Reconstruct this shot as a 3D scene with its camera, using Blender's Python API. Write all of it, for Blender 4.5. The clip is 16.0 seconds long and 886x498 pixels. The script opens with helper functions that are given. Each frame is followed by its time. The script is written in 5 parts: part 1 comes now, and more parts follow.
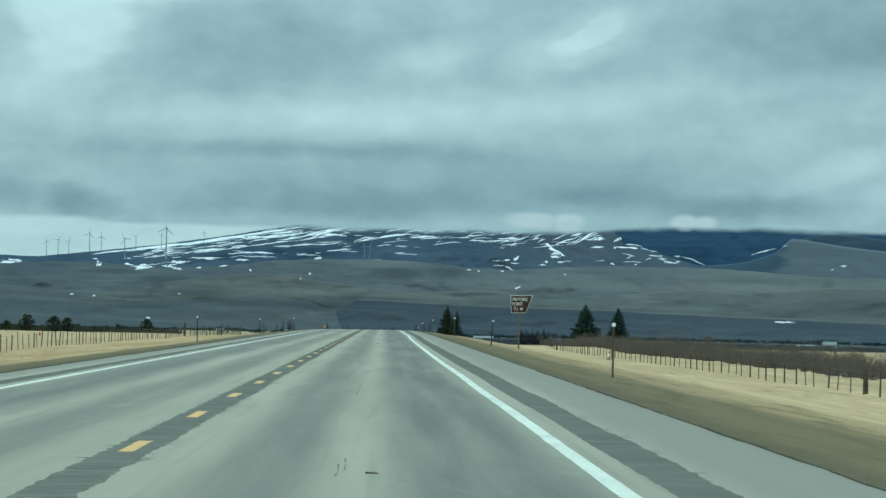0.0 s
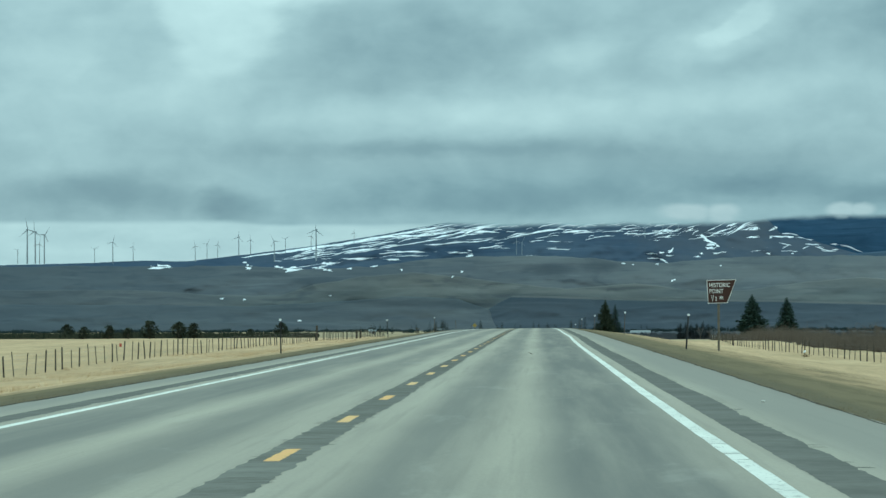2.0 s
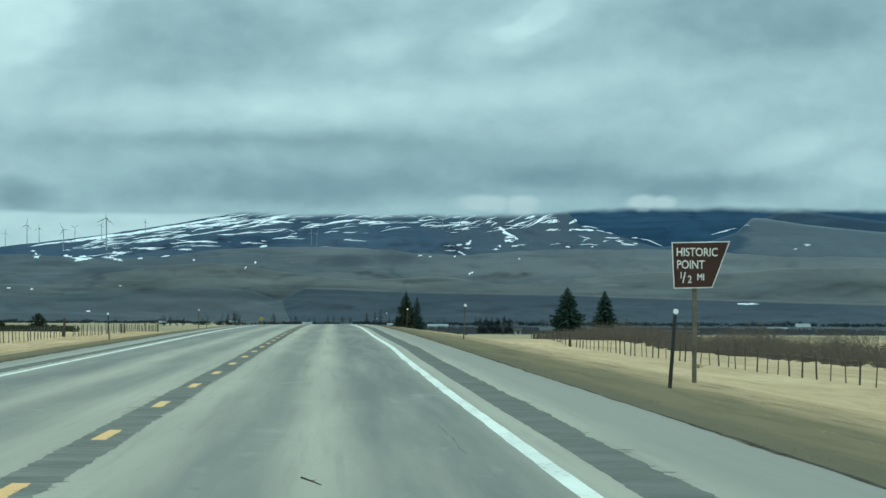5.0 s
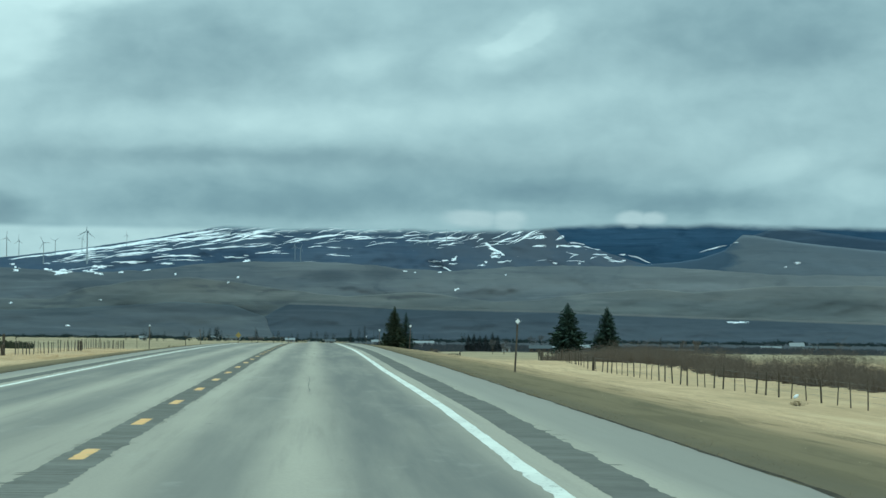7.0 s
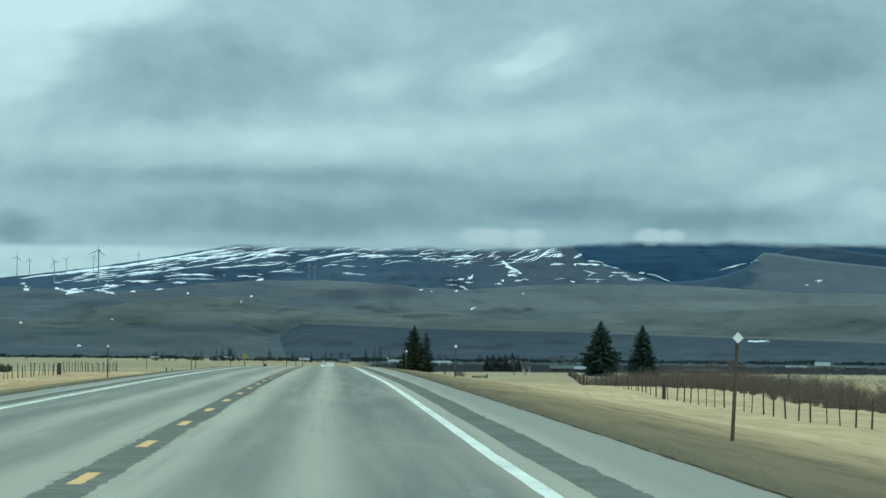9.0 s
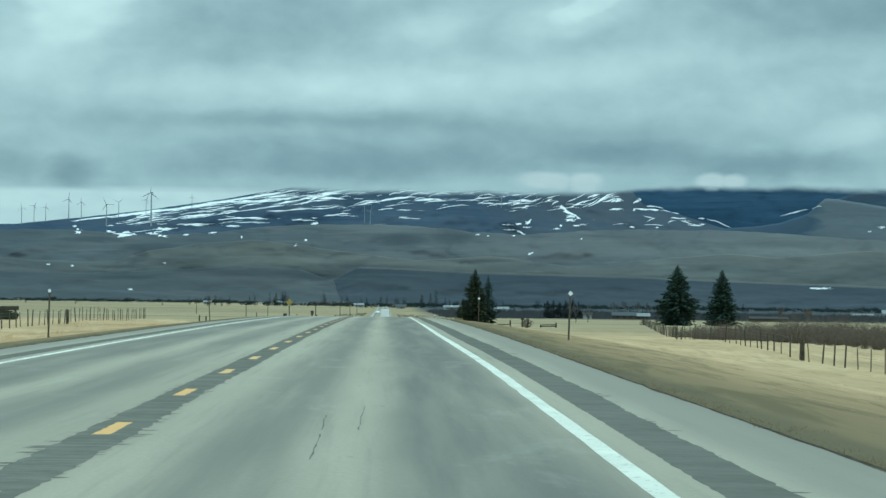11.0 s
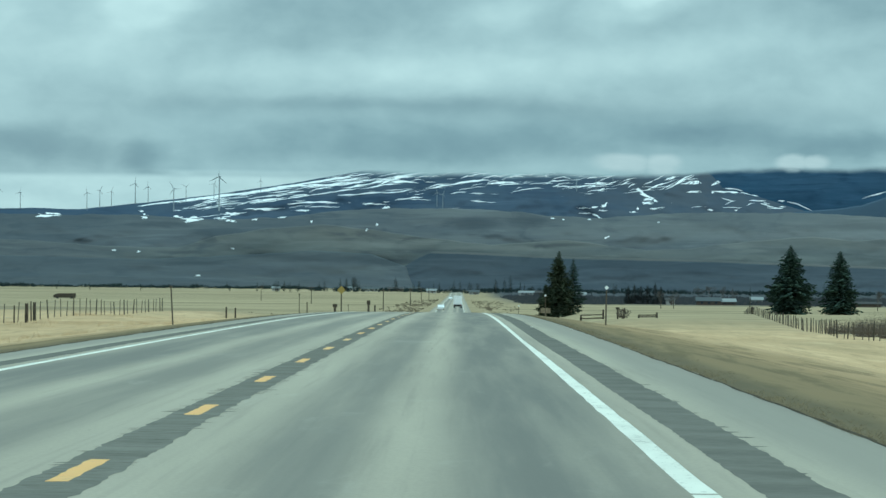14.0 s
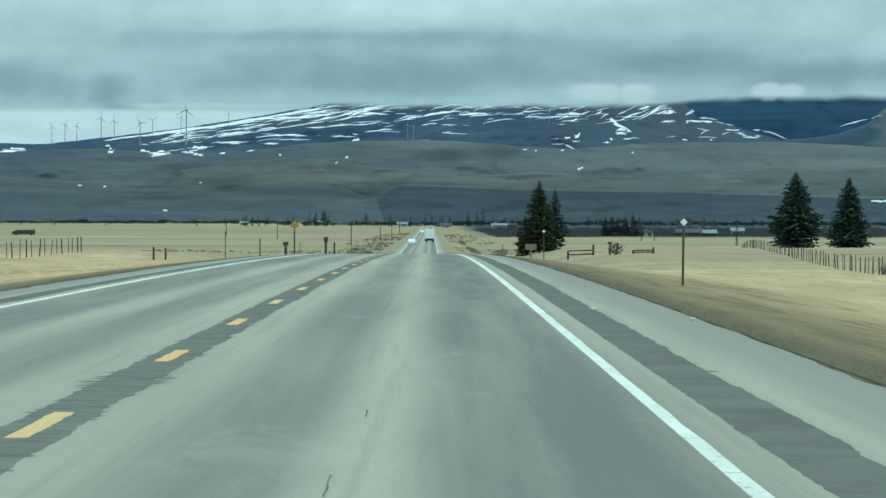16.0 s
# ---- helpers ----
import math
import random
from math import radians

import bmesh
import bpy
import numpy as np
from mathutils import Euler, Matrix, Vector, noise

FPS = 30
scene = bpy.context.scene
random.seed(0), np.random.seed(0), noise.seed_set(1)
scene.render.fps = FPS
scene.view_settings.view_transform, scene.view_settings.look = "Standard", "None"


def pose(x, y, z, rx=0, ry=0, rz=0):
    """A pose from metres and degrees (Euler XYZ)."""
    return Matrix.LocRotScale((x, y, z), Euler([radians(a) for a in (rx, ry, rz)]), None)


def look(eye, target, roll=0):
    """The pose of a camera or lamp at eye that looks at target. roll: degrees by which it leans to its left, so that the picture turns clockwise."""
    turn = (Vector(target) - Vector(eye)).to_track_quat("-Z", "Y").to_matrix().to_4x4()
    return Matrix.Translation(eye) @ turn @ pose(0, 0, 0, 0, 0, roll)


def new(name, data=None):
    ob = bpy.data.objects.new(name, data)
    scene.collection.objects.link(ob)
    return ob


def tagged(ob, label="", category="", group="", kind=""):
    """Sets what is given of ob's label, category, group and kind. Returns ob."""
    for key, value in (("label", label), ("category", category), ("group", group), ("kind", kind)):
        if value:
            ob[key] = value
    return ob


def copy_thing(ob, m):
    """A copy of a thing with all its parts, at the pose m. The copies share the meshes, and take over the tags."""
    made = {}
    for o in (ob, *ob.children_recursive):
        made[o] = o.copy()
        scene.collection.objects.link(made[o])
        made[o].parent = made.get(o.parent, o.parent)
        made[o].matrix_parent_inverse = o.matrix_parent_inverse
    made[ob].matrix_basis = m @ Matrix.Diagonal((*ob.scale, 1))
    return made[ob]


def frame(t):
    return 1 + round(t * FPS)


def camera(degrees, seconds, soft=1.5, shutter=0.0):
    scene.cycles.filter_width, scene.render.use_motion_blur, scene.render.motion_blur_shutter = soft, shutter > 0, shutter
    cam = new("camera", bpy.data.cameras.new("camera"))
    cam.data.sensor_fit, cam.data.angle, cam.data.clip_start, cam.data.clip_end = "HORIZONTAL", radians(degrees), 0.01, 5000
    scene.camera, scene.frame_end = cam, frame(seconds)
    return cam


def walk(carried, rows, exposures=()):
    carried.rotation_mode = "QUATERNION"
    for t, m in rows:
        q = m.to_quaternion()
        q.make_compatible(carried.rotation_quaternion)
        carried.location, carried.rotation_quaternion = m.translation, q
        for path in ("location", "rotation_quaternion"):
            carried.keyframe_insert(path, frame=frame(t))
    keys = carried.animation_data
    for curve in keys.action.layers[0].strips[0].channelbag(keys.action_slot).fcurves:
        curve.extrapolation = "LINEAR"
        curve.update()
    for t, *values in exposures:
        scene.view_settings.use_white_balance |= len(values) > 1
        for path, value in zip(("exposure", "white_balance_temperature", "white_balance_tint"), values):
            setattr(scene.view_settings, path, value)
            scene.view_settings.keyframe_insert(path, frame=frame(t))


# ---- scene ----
from mathutils.bvhtree import BVHTree

# ---- the road's long profile: (distance along the road, slope) ----
SLOPES = [(-600, .0032), (330, .0032), (565, -.0009), (753, -.0082), (850, -.0155), (960, -.0165), (1150, 0),
          (1900, -.0004), (2600, 0), (3400, .001), (4400, .004), (6000, .004)]
_y = np.arange(-600, 6001, 2.0)
_s = np.interp(_y, [k[0] for k in SLOPES], [k[1] for k in SLOPES])
_z = np.concatenate([[0], np.cumsum((_s[1:] + _s[:-1]))])
_z -= np.interp(0, _y, _z)


def road_z(y):
    return float(np.interp(y, _y, _z))


def bank(y):
    """How far the carriageway leans: its rise for each metre to the right."""
    return float(np.interp(y, [560, 700], [.007, 0]))


CAM_X, SPEED = 2.1, 31.28

# ---- camera ----
# the car's place in its lane and the eye's height over the road, by seconds
DRIFT = ((0, 2, 4, 6.5, 8, 10.5, 12, 13, 14, 16), (2.10, 2.10, 2.05, 2.01, 1.95, 2.13, 2.18, 2.24, 2.25, 2.17))
HEIGHT = ((0, 2, 4, 6.5, 8, 10.5, 14, 16), (1.145, 1.145, 1.17, 1.16, 1.16, 1.125, 1.145, 1.15))
cam = camera(11.81, 16.0, soft=1.5)
# seconds, yaw to the right, pitch up, roll (degrees)
PATH = [
    (0.0, 0.7748, 1.1233, 1.247),
    (0.5, 0.5396, 0.6817, 0.95),
    (1.0, 0.0269, 0.8533, 0.597),
    (1.5, -0.8813, 0.8772, 0.118),
    (2.0, -1.2643, 1.0669, -0.248),
    (2.5, -1.0082, 1.0548, -0.287),
    (3.0, -0.2966, 0.6716, -0.145),
    (3.5, 0.2767, 0.3652, -0.0),
    (4.0, 0.9092, 0.7264, -0.101),
    (4.2, 1.1618, 0.9828, -0.143),
    (6.3, 1.6429, 0.9221, 0.502),
    (6.5, 1.6674, 0.9932, 0.478),
    (7.0, 1.6898, 1.1871, 0.577),
    (7.5, 1.6257, 1.4797, 0.642),
    (8.0, 1.6085, 1.5582, 0.562),
    (8.2, 1.5958, 1.4313, 0.554),
    (10.3, 1.1257, 1.4779, 0.607),
    (10.5, 1.036, 1.2937, 0.726),
    (11.0, 0.7561, 0.708, 0.774),
    (11.5, 0.5053, 0.6904, 0.579),
    (12.0, 0.3183, 1.3233, 0.147),
    (12.5, 0.2537, 1.2787, -0.136),
    (13.0, 0.0905, 1.0924, -0.228),
    (13.5, -0.168, 0.9034, 0.125),
    (14.0, -0.2195, 0.4982, 0.574),
    (14.5, -0.1381, 0.5077, 0.49),
    (15.0, 0.0402, 0.475, 0.445),
    (15.5, 0.2769, 0.0838, 0.309),
    (16.0, 0.1686, -0.3966, 0.111),
]


def view(t, yaw, pitch, roll):
    y = SPEED * t
    eye = Vector((float(np.interp(t, *DRIFT)), y, road_z(y) + float(np.interp(t, *HEIGHT))))
    ya, pi = radians(yaw), radians(pitch)
    return look(eye, eye + Vector((math.sin(ya) * math.cos(pi), math.cos(ya) * math.cos(pi), math.sin(pi))) * 50, roll)


walk(cam, [(t, view(t, a, b, c)) for t, a, b, c in PATH], [(0, -.02), (.6, .04), (1.5, .04), (2.2, -.03), (3.5, .06), (4, .04), (6.5, .02), (8, .0), (10.5, .03), (11, .05), (12.2, -.01), (13, .0), (14.5, .07), (15.5, .06), (16, .10)])


# ---- node helpers ----
class Net:
    """A few short calls for wiring shader nodes."""

    def __init__(self, tree):
        self.t = tree

    def add(self, kind, **props):
        n = self.t.nodes.new(kind)
        for k, v in props.items():
            if k == "op":
                n.operation = v
            elif k == "blend":
                n.blend_type = v
        return n

    def put(self, socket, v):
        if isinstance(v, bpy.types.NodeSocket):
            self.t.links.new(v, socket)
        elif v is not None:
            if socket.type == "RGBA" and len(v) == 3:
                v = (*v, 1)
            socket.default_value = v

    def math(self, op, a, b=0.0, c=None, clamp=False):
        n = self.add("ShaderNodeMath", op=op)
        n.use_clamp = clamp
        self.put(n.inputs[0], a), self.put(n.inputs[1], b)
        if c is not None:
            self.put(n.inputs[2], c)
        return n.outputs[0]

    def vmath(self, op, a, b=None, out=0):
        n = self.add("ShaderNodeVectorMath", op=op)
        self.put(n.inputs[0], a)
        if b is not None:
            self.put(n.inputs[1], b)
        return n.outputs[out]

    def xyz(self, v):
        n = self.add("ShaderNodeSeparateXYZ")
        self.put(n.inputs[0], v)
        return n.outputs

    def vec(self, x, y, z):
        n = self.add("ShaderNodeCombineXYZ")
        for s, v in zip(n.inputs, (x, y, z)):
            self.put(s, v)
        return n.outputs[0]

    def noise(self, v, scale=1.0, detail=4.0, rough=0.55, distort=0.0):
        n = self.add("ShaderNodeTexNoise")
        self.put(n.inputs["Vector"], v)
        self.put(n.inputs["Scale"], scale), self.put(n.inputs["Detail"], detail)
        self.put(n.inputs["Roughness"], rough), self.put(n.inputs["Distortion"], distort)
        return n.outputs[0]

    def ramp(self, v, a, b, lo=0.0, hi=1.0, soft=True):
        n = self.add("ShaderNodeMapRange")
        n.interpolation_type = "SMOOTHSTEP" if soft else "LINEAR"
        for s, x in zip(n.inputs[:5], (v, a, b, lo, hi)):
            self.put(s, x)
        return n.outputs[0]

    def mix(self, f, a, b, blend="MIX"):
        n = self.add("ShaderNodeMix")
        n.data_type, n.blend_type = "RGBA", blend
        self.put(n.inputs[0], f), self.put(n.inputs[6], a), self.put(n.inputs[7], b)
        return n.outputs[2]


# large-scale tones
ZENITH = 2.6
ASPHALT_A, ASPHALT_B, ASPHALT_TRACK = (.330, .286, .216), (.408, .355, .268), (.124, .112, .090)
GRASS_A, GRASS_B, GRASS_C, VERGE = (.520, .345, .192), (.635, .430, .252), (.45, .300, .168), (.300, .206, .115)
VERGE_OLIVE = (.172, .134, .078)
MEADOW_A, MEADOW_B = (.25, .194, .119), (.43, .334, .203)

# ---- sky: one node group for the clouds, by direction ----
UNIT = 7650.0        # far bearings and heights are given in 1/7650 of a radian
sky_group = bpy.data.node_groups.new("overcast", "ShaderNodeTree")
sky_group.interface.new_socket("Direction", in_out="INPUT", socket_type="NodeSocketVector")
sky_group.interface.new_socket("Color", in_out="OUTPUT", socket_type="NodeSocketColor")
g = Net(sky_group)
gi, go = g.add("NodeGroupInput"), g.add("NodeGroupOutput")
direction = g.vmath("NORMALIZE", gi.outputs[0])
dx, dy, dz = g.xyz(direction)
a0, e0 = g.math("MULTIPLY", dx, UNIT), g.math("MULTIPLY", dz, UNIT)
flow = g.vec(g.math("MULTIPLY", a0, 1 / 300), g.math("MULTIPLY", e0, 1 / 120), dy)
w1, w2 = g.noise(flow, 0.8, 5, 0.55), g.noise(g.vmath("ADD", flow, (7.3, 2.1, 4.0)), 0.8, 5, 0.55)
az = g.math("MULTIPLY_ADD", w1, 170, g.math("ADD", a0, -85))
el = g.math("MULTIPLY_ADD", w2, 90, g.math("ADD", e0, -45))
# cloud masses: bearing, height, half width, half height, lightness, lean
HIGH_MASSES = [
    (-480, 665, 330, 110, .26, 0), (-575, 560, 140, 130, .22, 0), (-570, 410, 150, 90, .18, 0), (-270, 505, 210, 108, -.06, 0),
    (-90, 462, 200, 50, -.06, .1), (-190, 385, 340, 50, .22, 0), (60, 488, 120, 44, .18, .3), (170, 400, 340, 55, .20, .05),
    (25, 605, 340, 70, .04, 0), (345, 535, 150, 66, .30, .35), (470, 430, 160, 60, .08, .2), (760, 565, 330, 110, -.12, 0),
    (890, 512, 180, 50, -.12, 0), (690, 400, 340, 70, .06, 0), (-850, 480, 260, 220, .18, 0),
]
LOW_MASSES = [
    (-174, 316, 470, 24, -.16, 0), (-80, 240, 500, 36, -.22, 0), (422, 268, 170, 28, -.24, 0), (640, 240, 240, 30, -.26, 0),
    (842, 312, 120, 36, .17, .2), (965, 270, 100, 30, .20, 0), (-565, 224, 70, 32, -.30, 0), (-800, 240, 240, 46, -.24, 0), (250, 290, 500, 60, -.12, 0),
]
# heaped edges that stand out against brighter cloud
CRISP_MASSES = [(-455, 655, 230, 78, .24, 0), (-560, 555, 112, 100, .20, 0), (-255, 505, 200, 92, -.05, 0), (352, 548, 70, 34, .10, .5), (800, 560, 260, 80, -.05, 0)]
v = 0.530
for masses, rim, core in ((HIGH_MASSES, 1.25, 0.0), (LOW_MASSES, 1.25, 0.0), (CRISP_MASSES, 1.12, 0.72)):
    for a, e, ra, re, amp, lean in masses:
        da = g.math("ADD", az, -a)
        de = g.math("ADD", g.math("MULTIPLY_ADD", da, -lean, el), -e)
        r = g.vmath("LENGTH", g.vec(g.math("DIVIDE", da, ra), g.math("DIVIDE", de, re), 0), out=1)
        v = g.math("ADD", g.ramp(r, rim, core, 0.0, amp), v)
fine = g.noise(g.vec(g.math("MULTIPLY", a0, 1 / 230), g.math("MULTIPLY", e0, 1 / 95), dy), 1.0, 6, 0.50, 0.30)
v = g.math("ADD", v, g.math("MULTIPLY", g.math("ADD", fine, -0.5), 0.30))
billow = g.noise(g.vec(g.math("MULTIPLY", a0, 1 / 78), g.math("MULTIPLY", e0, 1 / 56), dy), 1.0, 5, 0.5, 0.2)
v = g.math("ADD", v, g.math("MULTIPLY", g.math("ADD", billow, -0.5), 0.26))
# the clear strip under the cloud's edge towards the west
edge = g.math("MULTIPLY_ADD", fine, 14, e0)
strip = g.math("MULTIPLY", g.ramp(edge, 205, 193), g.ramp(a0, -130, -260))
strip_tone = g.math("MULTIPLY_ADD", g.noise(flow, 2.0, 4), 0.5, 0.52)
v = g.math("ADD", g.math("MULTIPLY", v, g.math("SUBTRACT", 1, strip)), g.math("MULTIPLY", strip, strip_tone))
cr = g.add("ShaderNodeValToRGB")
g.put(cr.inputs[0], v)
stops = [(0.0, (.115, .230, .290)), (0.35, (.208, .374, .422)), (0.62, (.335, .552, .592)), (1.0, (.520, .795, .815))]
els = cr.color_ramp.elements
els[0].position, els[0].color = stops[0][0], (*stops[0][1], 1)
els[1].position, els[1].color = stops[3][0], (*stops[3][1], 1)
for p, c in stops[1:3]:
    els.new(p).color = (*c, 1)
sky_group.links.new(cr.outputs[0], go.inputs[0])

world = bpy.data.worlds.new("overcast_sky")
world.use_nodes = True
scene.world = world
wn = Net(world.node_tree)
world.node_tree.nodes.clear()
tc = wn.add("ShaderNodeTexCoord")
clouds = wn.add("ShaderNodeGroup")
clouds.node_tree = sky_group
wn.put(clouds.inputs[0], tc.outputs["Generated"])
wz = wn.xyz(tc.outputs["Generated"])[2]
zenith = wn.ramp(wz, 0.10, 0.85, 1.0, ZENITH)      # an overcast sky is brightest overhead
bg1 = wn.add("ShaderNodeBackground")
wn.put(bg1.inputs[0], clouds.outputs[0]), wn.put(bg1.inputs[1], zenith)
ns = wn.add("ShaderNodeTexSky")
ns.sky_type, ns.sun_disc, ns.sun_elevation, ns.sun_rotation = "NISHITA", False, radians(42), radians(150)
bg2 = wn.add("ShaderNodeBackground")
wn.put(bg2.inputs[0], ns.outputs[0]), wn.put(bg2.inputs[1], 0.004)
ad, wo = wn.add("ShaderNodeAddShader"), wn.add("ShaderNodeOutputWorld")
wn.put(ad.inputs[0], bg1.outputs[0]), wn.put(ad.inputs[1], bg2.outputs[0])
wn.put(wo.inputs[0], ad.outputs[0])

sun = new("sun", bpy.data.lights.new("sun", "SUN"))
sun.data.energy, sun.data.angle, sun.data.color = 0.7, radians(25), (1.0, 0.97, 0.9)
sun.matrix_world = look((0, 0, 100), (-40, 70, 0))


# ---- materials ----
def material(name, rough=0.9, metal=0.0):
    m = bpy.data.materials.new(name)
    m.use_nodes = True
    n = Net(m.node_tree)
    b = m.node_tree.nodes["Principled BSDF"]
    b.inputs["Roughness"].default_value, b.inputs["Metallic"].default_value = rough, metal
    b.inputs["Specular IOR Level"].default_value = 0.25 if rough < .8 else 0.03
    n.bsdf = b
    co = n.add("ShaderNodeTexCoord")
    n.obj, n.gen = co.outputs["Object"], co.outputs["Generated"]
    geo = n.add("ShaderNodeNewGeometry")
    n.pos, n.island = geo.outputs["Position"], geo.outputs["Random Per Island"]
    n.rand = n.add("ShaderNodeObjectInfo").outputs["Random"]
    return m, n


def bump(n, height, strength=0.3, dist=0.02):
    b = n.add("ShaderNodeBump")
    n.put(b.inputs["Height"], height)
    b.inputs["Strength"].default_value, b.inputs["Distance"].default_value = strength, dist
    n.put(n.bsdf.inputs["Normal"], b.outputs[0])


def plain(name, c, rough=0.7, metal=0.0, vary=0.25, scale=3.0, grain=40.0):
    """Colour with stains at one scale and grain at another."""
    m, n = material(name, rough, metal)
    big, small = n.noise(n.obj, scale, 4), n.noise(n.obj, grain, 3)
    f = n.math("ADD", n.math("MULTIPLY", big, 0.65), n.math("MULTIPLY", small, 0.35))
    lo, hi = [x * (1 - vary) for x in c], [min(1, x * (1 + vary)) for x in c]
    n.put(n.bsdf.inputs["Base Color"], n.mix(n.ramp(f, 0.3, 0.7), lo, hi))
    bump(n, small, 0.2, 0.01)
    return m


def asphalt_material():
    m, n = material("worn_asphalt", 0.85)
    n.bsdf.inputs["Specular IOR Level"].default_value = 0.34
    x, y, z = n.xyz(n.pos)
    wob = n.math("MULTIPLY_ADD", n.noise(n.vec(n.math("MULTIPLY", x, .3), n.math("MULTIPLY", y, .06), 0), 1.0, 4), .36, -.18)
    xs = n.math("ADD", x, wob)
    lane = n.math("ABSOLUTE", xs)
    # two darker wheel tracks in each lane, polished by traffic
    t1 = n.ramp(n.math("ABSOLUTE", n.math("ADD", lane, -1.20)), 0.16, 0.68, 1, 0)
    t2 = n.ramp(n.math("ABSOLUTE", n.math("ADD", lane, -2.86)), 0.36, 0.98, 1, 0)
    tracks = n.math("MAXIMUM", n.math("MULTIPLY", t1, .8), t2)
    streak = n.noise(n.vec(n.math("MULTIPLY", x, 1.6), n.math("MULTIPLY", y, .035), 0), 1.0, 6, .6)
    tracks = n.math("MULTIPLY", tracks, n.ramp(streak, .25, .62, .45, 1.0))
    tracks = n.math("MULTIPLY", tracks, n.ramp(x, -.5, .5, .92, 1.0))      # the other lane carries less
    grain = n.noise(n.vec(x, n.math("MULTIPLY", y, .5), z), 30, 3)
    blotch = n.noise(n.vec(n.math("MULTIPLY", x, .5), n.math("MULTIPLY", y, .022), 0), 1.0, 5)
    c = n.mix(n.ramp(blotch, .3, .7), ASPHALT_A, ASPHALT_B)
    c = n.mix(n.math("MULTIPLY", tracks, .95), c, ASPHALT_TRACK)
    c = n.mix(n.math("MULTIPLY", n.ramp(grain, .35, .75), .16), c, (.10, .10, .095))
    # fine lengthwise streaks, pale scuffs and dark spots
    fibre = n.noise(n.vec(n.math("MULTIPLY", x, 6.0), n.math("MULTIPLY", y, .07), 4.0), 1.0, 4, .6)
    c = n.mix(n.ramp(fibre, .48, .72, 0, .24), c, ASPHALT_TRACK)
    scuff = n.noise(n.vec(n.math("MULTIPLY", x, 1.1), n.math("MULTIPLY", y, .16), 8.0), 1.0, 5, .7, .4)
    c = n.mix(n.ramp(scuff, .56, .72, 0, .22), c, (.43, .392, .318))
    spot = n.noise(n.vec(n.math("MULTIPLY", x, 3.0), n.math("MULTIPLY", y, .45), 5.0), 1.0, 3, .6)
    c = n.mix(n.ramp(spot, .70, .76, 0, .45), c, (.12, .112, .098))
    # gritty outer shoulders
    c = n.mix(n.ramp(n.math("ABSOLUTE", xs), 4.3, 4.9, 0, .75), c, (.226, .204, .167))
    n.put(n.bsdf.inputs["Base Color"], c)
    n.put(n.bsdf.inputs["Roughness"], n.ramp(tracks, 0, 1, .80, .68))
    bump(n, grain, .25, .006)
    return m


